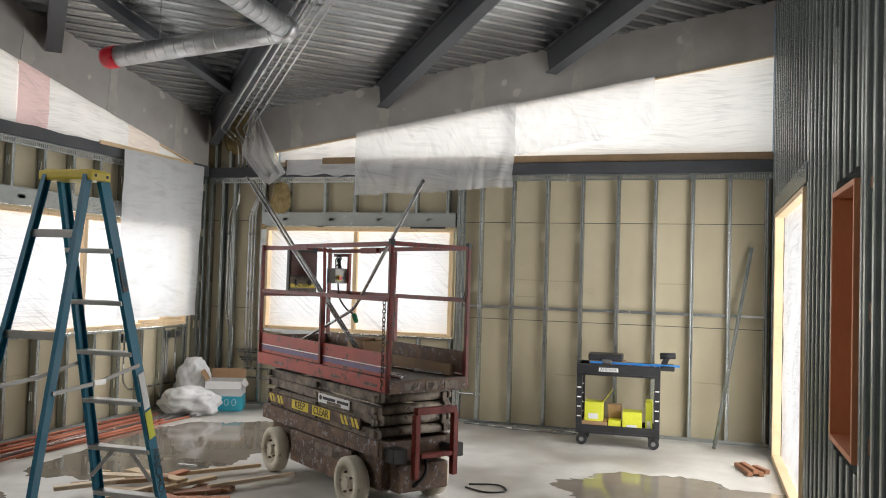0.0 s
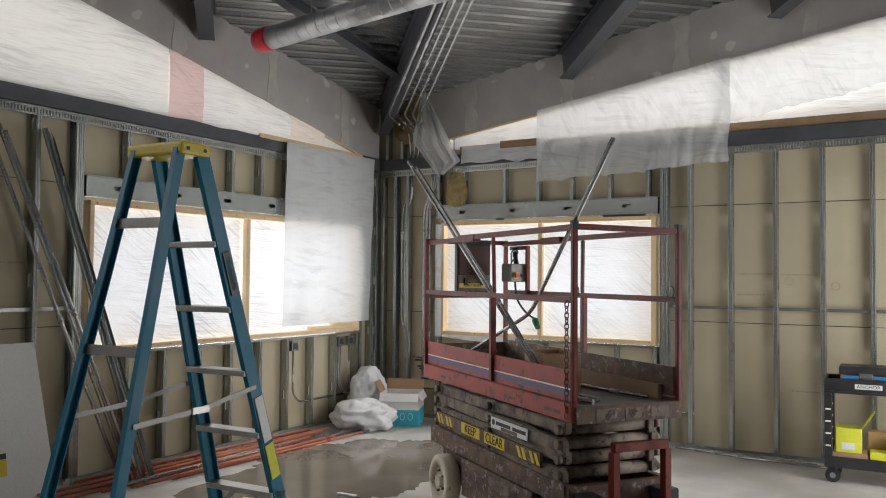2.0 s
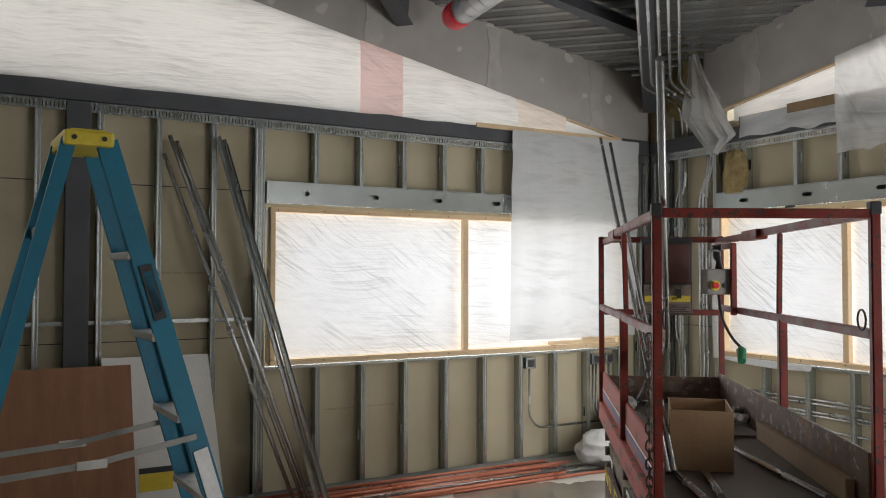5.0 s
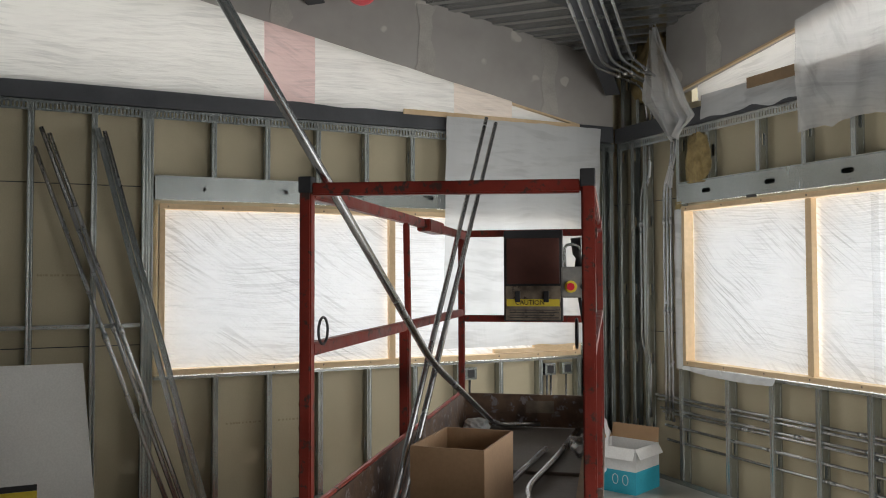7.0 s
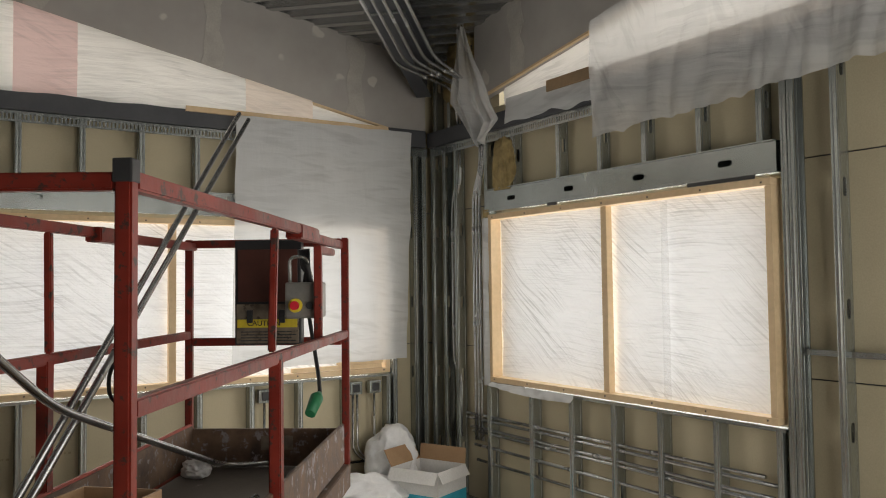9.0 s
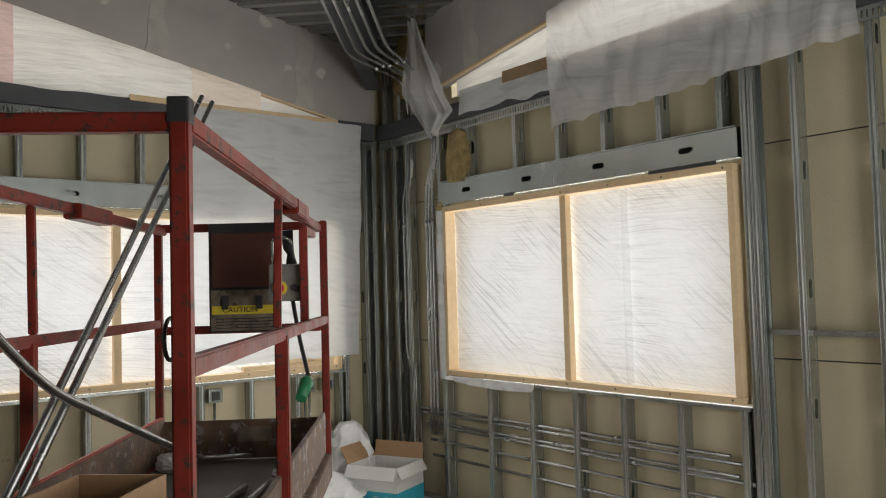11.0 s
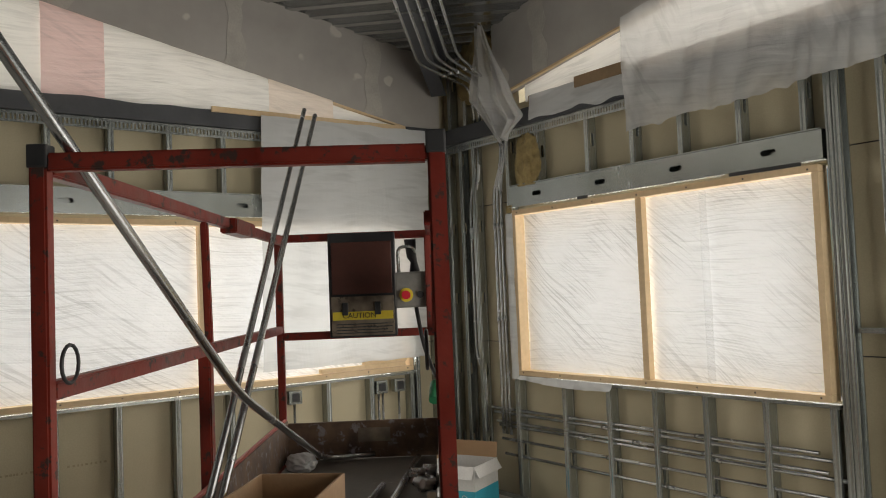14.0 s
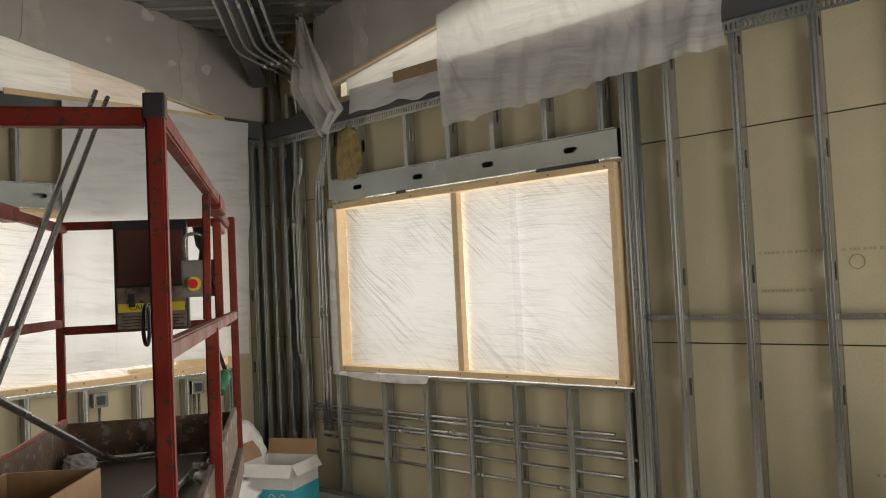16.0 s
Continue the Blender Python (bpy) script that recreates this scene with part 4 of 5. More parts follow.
for s in (1, -1):
    part("mid_post", bar((-0.09, s * HW, 1.0), (-0.09, s * HW, ZM), 0.036, 0.04, (1, 0, 0)), RED, lift)
    part("mid_post", bar((-0.09, s * (HW - 0.012), ZM + 0.018), (-0.085, s * (HW - 0.004), ZT - 0.04), 0.022, 0.022, (1, 0, 0)), RED, lift)
    part("top_rail", bar((-HL + 0.0157, s * HW, ZT - 0.025), (0.42, s * HW, ZT - 0.022), 0.03, 0.034), RED, lift)
    part("top_rail", bar((0.18, s * (HW - 0.022), ZT - 0.032), (HL, s * (HW - 0.022), ZT - 0.032), 0.03, 0.034), RED, lift)
    part("rail_sleeve", bar((0.18, s * (HW - 0.01), ZT - 0.03), (0.46, s * (HW - 0.01), ZT - 0.03), 0.056, 0.05), RED, lift, "dark sliding rail sleeve")
    part("mid_rail", bar((-HL + 0.0157, s * HW, ZM), (HL - 0.0157, s * HW, ZM), 0.028, 0.034), RED, lift)
    ring = [(-HL + 0.035 + 0.034 * math.sin(a), s * (HW - 0.03), ZM + 0.045 + 0.034 * math.cos(a)) for a in [k * math.pi / 8 for k in range(17)]]
    part("hook", tube(ring, 0.0035, 8), BLACK, lift, "thin dark wire ring")
part("end_rail", bar((-HL, -HW + 0.0157, ZT - 0.028), (-HL, HW - 0.0157, ZT - 0.02), 0.03, 0.032), RED, lift, "scratched red end rail")
part("end_rail", bar((HL, -HW + 0.0157, ZT - 0.02), (HL, HW - 0.0157, ZT - 0.02), 0.034, 0.034), RED, lift)
part("end_rail", bar((HL, -HW + 0.0157, ZM - 0.03), (HL, HW - 0.0157, ZM - 0.03), 0.034, 0.034), RED, lift)
for x0, x1 in ((-0.98, -0.80), (-0.45, -0.30), (0.55, 0.74)):
    part("scrape_mark", box((x0, HW + 0.0185, 0.925), (x1, HW + 0.0195, 0.945)), RUSTY, lift, "scraped bare patch")
# manual box and warning plate
case = part("manual_case", box((HL - 0.075, -0.17, 1.515), (HL - 0.02, 0.12, 1.965), 0.006), BLACK, lift, "dark metal document case")
part("case_cover", box((HL - 0.084, -0.155, 1.70), (HL - 0.0765, 0.105, 1.925), 0.003), CASE_RED, case, "dark red-brown cover")
part("warning_plate", box((HL - 0.084, -0.16, 1.522), (HL - 0.0765, 0.11, 1.69), 0.002), ARM, case, "scuffed grey warning plate")
part("caution_strip", box((HL - 0.087, -0.155, 1.59), (HL - 0.0845, 0.105, 1.625)), YELLOW, case)
text("caution_word", "CAUTION", 0.032, pose(HL - 0.088, -0.01, 1.6075, 90, 0, -90), BLACK, case)
for i in range(4):
    part("text_line", box((HL - 0.0865, -0.15 + 0.02 * (i % 2), 1.532 + 0.0125 * i), (HL - 0.0845, 0.09, 1.536 + 0.0125 * i)), BLACK, case, "unreadable line of print")
for y0 in (0.05, -0.09):
    part("latch", box((HL - 0.097, y0 - 0.013, 1.61), (HL - 0.0845, y0 + 0.013, 1.665), 0.004), BLACK, case)
# control box on its bracket
part("control_bracket", bar((0.66, -HW + 0.03, 1.53), (0.66, -HW + 0.03, 1.92), 0.03, 0.03, (1, 0, 0)), RED, lift)
part("control_bracket", bar((0.66, -HW + 0.03, 1.905), (0.94, -HW + 0.03, 1.905), 0.03, 0.03), RED, lift)
ctrl = part("control_box", box((0.68, -HW + 0.035, 1.64), (0.84, -HW + 0.165, 1.78), 0.008), SPREAD, lift, "scuffed grey metal control box")
bm = tube([(0.668, -0.225, 1.69), (0.68, -0.225, 1.69)], 0.027, 20)
part("stop_plate", bm, YELLOW, ctrl)
bm = tube([(0.65, -0.225, 1.69), (0.668, -0.225, 1.69)], 0.017, 20)
part("stop_button", bm, REDTAPE, ctrl, "red stop button")
part("key_switch", tube([(0.668, -0.28, 1.69), (0.68, -0.28, 1.69)], 0.014, 14), BLACK, ctrl)
part("joystick", tube([(0.74, -0.26, 1.78), (0.74, -0.258, 1.82), (0.74, -0.25, 1.84), (0.73, -0.245, 1.91)], [0.022, 0.014, 0.02, 0.024], 12), BLACK, ctrl, "black joystick grip")
part("guard", tube(bent([(0.70, -0.20, 1.72), (0.70, -0.195, 1.88), (0.70, -0.26, 1.88), (0.80, -0.26, 1.80)], 0.03), 0.007, 8), STEEL, ctrl)
part("cable", tube(bent([(0.76, -0.26, 1.64), (0.77, -0.28, 1.5), (0.68, -0.315, 1.40), (0.58, -0.338, 1.36)], 0.06), 0.008, 8), BLACK, lift)
part("plug", tube([(0.585, -0.335, 1.362), (0.56, -0.33, 1.35), (0.50, -0.318, 1.30)], [0.012, 0.026, 0.02], 12), GREEN, lift, "green cable plug")
# chain at the gate
bm = bmesh.new()
for k in range(21):
    z = 1.53 - 0.03 * k
    o = 0.012
    ax = (o, 0) if k % 2 else (0, o)
    ring = [(-HL + 0.04 + ax[0] * math.cos(a), HW + 0.022 + ax[1] * math.cos(a), z + 0.021 * math.sin(a)) for a in [i * math.pi / 5 for i in range(11)]]
    bm_tube(bm, ring, 0.0036, 5, False)
part("chain", bm, RUSTY, lift, "rusty safety chain hanging from the post")
# entry step
step = part("entry_ladder", bar((-HL - 0.06, 0.14, 0.76), (-HL - 0.06, -0.22, 0.76), 0.045, 0.05), RED, lift, "orange-red entry step frame")
for y0 in (0.13, -0.21):
    part("upright", bar((-HL - 0.06, y0, 0.28), (-HL - 0.06, y0, 0.735), 0.045, 0.05, (1, 0, 0)), RED, step)
part("tread", bar((-HL - 0.06, 0.1, 0.44), (-HL - 0.06, -0.18, 0.44), 0.06, 0.03), RED, step)
# plates on the flank
KC = 0.326
plate = part("warning_board", box((-0.72, KC, 0.575), (0.85, KC + 0.018, 0.66)), RUSTY, lift, "worn keep clear warning board")
for x in (-0.66, -0.50, 0.62, 0.78):
    bm = bmesh.new()
    for o in (-0.06, 0.0):
        bm_prism(bm, [(x + o, KC + 0.019, 0.585), (x + o + 0.035, KC + 0.019, 0.585), (x + o + 0.075, KC + 0.019, 0.65), (x + o + 0.04, KC + 0.019, 0.65)], (0, 0.002, 0))
    part("hazard_stripe", bm, YELLOW, plate)
for words, x in (("KEEP", 0.25), ("CLEAR", -0.12)):
    part("sign_field", box((x - 0.15, KC + 0.0185, 0.58), (x + 0.15, KC + 0.0205, 0.655)), YELLOW, plate)
    text("sign_word", words, 0.085, pose(x, KC + 0.022, 0.617, 90, 0, 180), BLACK, plate)
part("maker_plate", box((-0.55, 0.331, 0.695), (-0.05, 0.336, 0.765)), WHITE, lift, "white name plate with a dark emblem")
part("emblem", tube([(-0.09, 0.336, 0.735), (-0.09, 0.338, 0.735)], 0.02, 14), BLACK, lift)
for x0, x1, z in ((-0.33, -0.13, 0.735), (-0.53, -0.36, 0.735), (-0.42, -0.2, 0.708)):
    part("lettering_bar", box((x0, 0.3365, z - 0.011), (x1, 0.338, z + 0.011)), BLACK if z > 0.72 else ARM, lift)
part("chassis_label", box((-0.42, 0.3355, 0.30), (-0.02, 0.338, 0.37)), ARM, lift, "scuffed pale label")
bm = bmesh.new()
for k in range(9):
    a = 0.05 + k * 0.028
    bm_box(bm, (0.30 - 0.06 * k * 0.6, 0.3355, 0.20 + 0.008 * (k % 3)), (0.32 - 0.06 * k * 0.6, 0.337, 0.23 + 0.01 * (k % 2)))
part("scrape_marks", bm, ARM, lift)
part("hose", tube(bent([(-0.99, -0.05, 0.45), (-1.1, -0.02, 0.3), (-1.04, 0.08, 0.18), (-0.95, 0.1, 0.25)], 0.08), 0.014, 8), BLACK, lift)
part("drive_box", box((-1.05, -0.24, 0.16), (-0.92, 0.2, 0.36), 0.015), RUSTY, lift)


def on_lift(x, y, z):
    return LIFT @ Vector((x, y, z))


# loads on the platform
tagged(part("timber_plank", bar(on_lift(-0.98, -HW + 0.045, 1.02), on_lift(0.12, -HW + 0.045, 1.02), 0.03, 0.085, bevel=0.003), WOOD_DARK), "reddish-brown timber plank lying against the toe board", "plank")
def open_carton(name, label, size, m, mat, flaps, inner, print_mat=None):
    w, d, h = size
    t = 0.006
    ob = thing(name, label, "box", m=m)
    # one folded shell: outside, rim and inside
    bm = bmesh.new()
    turn = ((-1, -1), (1, -1), (1, 1), (-1, 1))
    rings = [[bm.verts.new((sx * (w / 2 - k), sy * (d / 2 - k), z)) for sx, sy in turn] for k, z in ((0, 0), (0, h), (t, h), (t, t))]
    bm.faces.new(rings[0][::-1])
    for lo, hi in zip(rings, rings[1:]):
        for i in range(4):
            bm.faces.new((lo[i], lo[(i + 1) % 4], hi[(i + 1) % 4], hi[i]))
    bm.faces.new(rings[3])
    part("body", bm, mat, ob)
    for side, ang, ln in flaps:
        e = 0.004
        if side in "ns":
            f = box((-w / 2 + e, 0, 0), (w / 2 - e, t * 0.7, ln))
            mm = pose(0, (d / 2 - t) * (1 if side == "n" else -1), h + 0.001, ang if side == "s" else -ang, 0, 0)
        else:
            f = box((0, -d / 2 + e, 0), (t * 0.7, d / 2 - e, ln))
            mm = pose((w / 2 - t) * (1 if side == "e" else -1), 0, h + 0.001, 0, ang if side == "e" else -ang, 0)
        part("flap", f, mat if ang > 90 else inner, ob, "", mm)
    if print_mat:
        bm = bmesh.new()
        for a, b in (((-w / 2 - 0.002, -d / 2 - 0.002), (w / 2 + 0.002, -d / 2 - 0.0005)), ((w / 2 + 0.0005, -d / 2), (w / 2 + 0.002, d / 2)), ((-w / 2 - 0.002, -d / 2), (-w / 2 - 0.0005, d / 2))):
            bm_box(bm, (*a, 0.0), (*b, h * 0.5))
        part("printed_band", bm, print_mat, ob, "teal printed band")
        for k in range(2):
            bm = bmesh.new()
            bm_tube(bm, [(0.04 + 0.09 * k + 0.025 * math.cos(a), -d / 2 - 0.004, h * 0.3 + 0.04 * math.sin(a)) for a in [i * math.pi / 6 for i in range(13)]], 0.003, 5, False)
            part("outline_mark", bm, WHITE, ob)
    return ob


c = on_lift(-0.39, 0.075, 0.977)
open_carton("cardboard_box", "open brown cardboard box standing on the lift platform", (0.34, 0.24, 0.235), pose(*c, 0, 0, 144.1 - 8), CARD, [], CARD)
tagged(part("conduit_fittings", bm_tube(bm_tube(bmesh.new(), [on_lift(-0.45, 0.03, 1.05), on_lift(-0.36, 0.08, 1.06)], 0.018, 8), [on_lift(-0.41, 0.11, 1.04), on_lift(-0.34, 0.03, 1.08)], 0.016, 8), CONDUIT), "steel conduit fittings lying in the box", "fittings")


def pipe(label, pts, r=0.0125, group="loose conduits", mat=CONDUIT, bend=0.12, couplings=()):
    ob = tagged(part("conduit", tube(bent(pts, bend), r, 10), mat), label, "conduit", group)
    for i, f in couplings:
        a, b = Vector(pts[i]), Vector(pts[i + 1])
        p0 = a.lerp(b, f)
        d = (b - a).normalized()
        part("coupling", tube([p0 - d * 0.03, p0 + d * 0.03], r * 1.35, 10), mat, ob)
    return ob


pipe("long bent steel conduit leaning on the lift rail", [on_lift(-1.53, 0.40, 2.36), on_lift(-0.33, 0.195, 1.45), on_lift(0.98, 0.16, 1.01), on_lift(1.06, -0.05, 1.008)], 0.0125)
pipe("straight steel conduit leaning on the lift rail", [on_lift(-0.70, 0.25, 1.0), on_lift(1.67, 0.30, 2.66)], 0.0115)
pipe("straight steel conduit leaning on the lift rail", [on_lift(-0.685, 0.225, 1.0), on_lift(1.63, 0.24, 2.62)], 0.0115)
pipe("short bent conduit lying on the platform", [on_lift(-0.95, -0.24, 0.99), on_lift(-0.12, -0.10, 0.99), on_lift(0.30, -0.17, 1.0), on_lift(0.98, -0.24, 1.003)], 0.0125)
pipe("short straight conduit lying on the platform", [on_lift(-0.15, -0.02, 0.99), on_lift(0.5, -0.12, 1.002)], 0.0125)
pipe("short straight conduit lying on the platform", [on_lift(-1.02, 0.18, 0.99), on_lift(-0.62, 0.22, 0.99)], 0.0135)
pipe("short straight conduit lying on the platform", [on_lift(-0.98, 0.12, 0.99), on_lift(-0.62, 0.1, 0.99)], 0.0135)
bm = bmesh.new()
rnd = random.Random(2)
for k in range(8):
    x, y0 = 0.36 + 0.13 * rnd.random(), -0.25 - 0.07 * rnd.random()
    z = 1.008 + 0.02 * (k % 3)
    a = rnd.random() * 3
    bm_tube(bm, [on_lift(x, y0, z), on_lift(x + 0.05 * math.cos(a), y0 + 0.05 * math.sin(a), z + 0.01)], [0.022, 0.017], 10)
tagged(part("conduit_connectors", bm, CONDUIT), "pile of small steel conduit connectors on the platform", "fittings", kind="stuff")


def crumpled(name, label, c, size, mat, seed, cat="bag"):
    bm = bmesh.new()
    bmesh.ops.create_icosphere(bm, subdivisions=5, radius=1.0)
    for v in bm.verts:
        q = v.co.copy()
        k = 1 + 0.22 * noise.noise(q * 1.7 + Vector((seed, 0, 0))) + 0.20 * (1 - abs(noise.noise(q * 2.2 + Vector((0, seed, 0)))) * 2) + 0.03 * noise.noise(q * 7 + Vector((0, 0, seed)))
        v.co = Vector((q.x * size[0] * k, q.y * size[1] * k, max(q.z * size[2] * k, -size[2] * 0.8)))
    zmin = min(v.co.z for v in bm.verts)
    for v in bm.verts:
        v.co += Vector((c[0], c[1], c[2] - zmin))
    for f in bm.faces:
        f.smooth = True
    return tagged(part(name, bm, mat), label, cat)


crumpled("plastic_bag", "small clear crumpled plastic bag on the platform", on_lift(0.88, 0.24, 0.99), (0.075, 0.05, 0.035), BAGFILM, 3.0)

# ---- stepladder ----
lad = thing("stepladder", "blue fibreglass stepladder with yellow top, standing open", "stepladder", m=pose(-2.72, 4.12, 0, 0, 0, 3))
H = 2.26
cap = part("top_cap", box((-0.175, -0.085, H - 0.055), (0.175, 0.085, H), 0.012), YELLOW, lad, "scuffed yellow plastic top")
for x in (-0.115, 0.0, 0.115):
    part("cap_rib", box((x - 0.045, -0.06, H + 0.0005), (x + 0.045, 0.06, H + 0.006), 0.002), YELLOW, cap)
for y0 in (-0.05, 0.05):
    part("bolt", tube([(0.174, y0, H - 0.028), (0.179, y0, H - 0.028)], 0.009, 10), BLACK, cap)


def rail_at(side, s, z):
    f = (H - z) / H
    return Vector((side * (0.145 + 0.11 * f), s * (0.055 + (0.66 if s > 0 else 0.55) * f), z))


for side in (-1, 1):
    for s, dpt in ((1, 0.075), (-1, 0.05)):
        p0, p1 = rail_at(side, s, 0.012), rail_at(side, s, H - 0.03)
        d = (p1 - p0).normalized()
        bm = bmesh.new()
        out = Vector((side, 0, 0))
        across = d.cross(out).normalized()
        c = [(-dpt / 2, 0.0), (dpt / 2, 0.0), (dpt / 2, -0.027), (dpt / 2 - 0.004, -0.027), (dpt / 2 - 0.004, -0.004), (-dpt / 2 + 0.004, -0.004), (-dpt / 2 + 0.004, -0.027), (-dpt / 2, -0.027)]
        bm_prism(bm, [p0 + across * a + out * b for a, b in c], p1 - p0)
        rl = part("front_rail" if s > 0 else "rear_rail", bm, BLUE, lad)
        part("foot", box(p0 - Vector((0.02, 0.045, 0.012)), p0 + Vector((0.02, 0.045, 0.05)), 0.005), BLACK, rl)
for k in range(1, 7):
    z = 0.305 * k
    a, b = rail_at(-1, 1, z), rail_at(1, 1, z)
    st = part("step", box((a.x + 0.006, a.y - 0.045, z - 0.028), (b.x - 0.006, a.y + 0.04, z), 0.004), ALU, lad, "scuffed aluminium tread")
    if k in (1, 2):
        for sd in (-1, 1):
            part("brace", bar((sd * (abs(a.x) - 0.01), a.y, z - 0.2), (sd * (abs(a.x) - 0.16), a.y, z - 0.03), 0.025, 0.006, (0, 1, 0), 0), ALU, st)
for z in (0.5, 1.35, 1.9):
    a, b = rail_at(-1, -1, z), rail_at(1, -1, z)
    part("rear_bar", bar((a.x + 0.004, a.y, z), (b.x - 0.004, a.y, z), 0.012, 0.045), ALU, lad)
for sd in (-1, 1):
    a, b = rail_at(sd, -1, 1.06), rail_at(sd, 1, 1.14)
    mid = (a + b) / 2 - Vector((0, 0, 0.02))
    for q0, q1 in ((a, mid), (mid, b)):
        part("spreader", bar(q0 + Vector((sd * 0.004, 0, 0)), q1 + Vector((sd * 0.004, 0, 0)), 0.005, 0.022, (0, 0, 1), 0), SPREAD, lad, "flat metal spreader bar")
    part("spreader_lock", bar(mid + Vector((sd * 0.01, -0.05, 0)), mid + Vector((sd * 0.01, 0.05, 0)), 0.008, 0.03, (0, 0, 1), 0.002), ALU, lad)


def on_rail(z, w, l, mat, name, label):
    p0, p1 = rail_at(1, 1, z - l / 2), rail_at(1, 1, z + l / 2)
    o = Vector((0.005, 0, 0))
    return part(name, bm_bar(bmesh.new(), p0 + o, p1 + o, w, 0.003, (1, 0, 0)), mat, lad, label)


on_rail(1.68, 0.045, 0.20, BLACK, "rail_badge", "dark oval badge")
on_rail(1.68, 0.03, 0.15, BLUE, "rail_badge_field", "blue badge field")
on_rail(0.98, 0.055, 0.22, WHITE, "label_sticker", "white instruction label")
on_rail(0.77, 0.06, 0.17, LIME, "label_sticker", "yellow instruction label")
p0 = rail_at(1, 1, 0.45)
text("rail_lettering", "ANCHOR", 0.085, Matrix.Translation(p0 + Vector((0.006, 0, 0))) @ pose(0, 0, 0, 90, 0, 90) @ pose(0, 0, 0, 0, 0, -73), BLACK, lad)

# ---- service cart ----
cart = thing("utility_cart", "black plastic two-shelf utility cart on casters", "cart", m=pose(-0.16, 9.33, 0, 0, 0, 3))
CW, CD = 0.43, 0.2
for z0, z1 in ((0.13, 0.22), (0.74, 0.86)):
    bm = bmesh.new()
    bm_box(bm, (-CW, -CD, z0), (CW, CD, z0 + 0.02))
    for a, b in (((-CW, -CD), (CW, -CD + 0.02)), ((-CW, CD - 0.02), (CW, CD)), ((-CW, -CD + 0.02), (-CW + 0.02, CD - 0.02)), ((CW - 0.02, -CD + 0.02), (CW, CD - 0.02))):
        bm_box(bm, (*a, z0 + 0.02), (*b, z1), 0.004)
    part("shelf", bm, BLACK, cart)
bm = bmesh.new()
bm_box(bm, (CW, -CD + 0.03, 0.82), (CW + 0.14, CD - 0.03, 0.87), 0.012)
part("handle", bm, BLACK, cart)
for sx in (-1, 1):
    for sy in (-1, 1):
        leg = part("leg", box((sx * (CW - 0.03) - 0.03, sy * (CD - 0.025) - 0.02, 0.22), (sx * (CW - 0.03) + 0.03, sy * (CD - 0.025) + 0.02, 0.74), 0.006), BLACK, cart)
        for k in range(4):
            part("slot", box((sx * (CW - 0.03) - 0.02, sy * (CD - 0.025) - 0.0215, 0.30 + 0.1 * k), (sx * (CW - 0.03) + 0.02, sy * (CD - 0.025) - 0.0205, 0.313 + 0.1 * k)), GREY_BOARD, leg)
        ca = part("caster", tube([(sx * (CW - 0.06), sy * (CD - 0.05) - 0.016, 0.058), (sx * (CW - 0.06), sy * (CD - 0.05) + 0.016, 0.058)], 0.058, 20), BLACK, cart)
        part("fork", box((sx * (CW - 0.06) - 0.022, sy * (CD - 0.05) - 0.022, 0.085), (sx * (CW - 0.06) + 0.022, sy * (CD - 0.05) + 0.022, 0.13), 0.003), BLACK, ca)
        part("hub", tube([(sx * (CW - 0.06), sy * (CD - 0.05) - 0.018, 0.058), (sx * (CW - 0.06), sy * (CD - 0.05) + 0.018, 0.058)], 0.024, 14), STEEL, ca, "bare steel wheel hub")
plate = part("name_plate", box((-0.2, -CD - 0.0025, 0.785), (0.0, -CD - 0.0005, 0.825)), WHITE, cart)
text("name_lettering", "ANCHOR", 0.04, pose(-0.1, -CD - 0.0035, 0.805, 90, 0, 0), BLACK, plate)
CM = pose(-0.16, 9.33, 0, 0, 0, 3)
kit = thing("tool_case", "closed black tool case lying on the cart top", "tool case", m=CM @ pose(-0.12, 0.02, 0.76))
part("base", box((-0.19, -0.14, 0), (0.19, 0.14, 0.13), 0.01), CARD, kit)
part("lid", box((-0.2, -0.15, 0.131), (0.16, 0.13, 0.20), 0.015), BLACK, kit)
part("latch", box((-0.05, -0.156, 0.10), (0.05, -0.149, 0.15), 0.004), STEEL, kit)
tagged(part("level_bar", bm_bar(bmesh.new(), CM @ Vector((-0.30, -0.12, 0.872)), CM @ Vector((0.62, -0.12, 0.872)), 0.03, 0.022), surface("blue_tool", (0.03, 0.2, 0.55), (0.05, 0.26, 0.62), 8, 0.4)), "long blue tool bar lying across the cart", "tool")
tagged(part("drill", bm_tube(bm_bar(bmesh.new(), CM @ Vector((0.46, 0.0, 0.872)), CM @ Vector((0.50, 0.0, 0.96)), 0.05, 0.06, (1, 0, 0)), [CM @ Vector((0.42, 0, 0.96)), CM @ Vector((0.58, 0, 0.97))], 0.035, 12), BLACK), "dark cordless drill lying on the cart handle", "drill")
bm = bmesh.new()
rnd = random.Random(4)
for k in range(12):
    x, y0 = rnd.uniform(0.05, 0.36), rnd.uniform(-0.15, 0.12)
    bm_tube(bm, [CM @ Vector((x, y0, 0.775 + 0.02 * (k % 4))), CM @ Vector((x + rnd.uniform(-0.08, 0.08), y0 + 0.05, 0.78 + 0.025 * (k % 4)))], 0.012, 7)
tagged(part("loose_fittings", bm, COPPER), "small copper and steel fittings heaped on the cart", "fittings", kind="stuff")


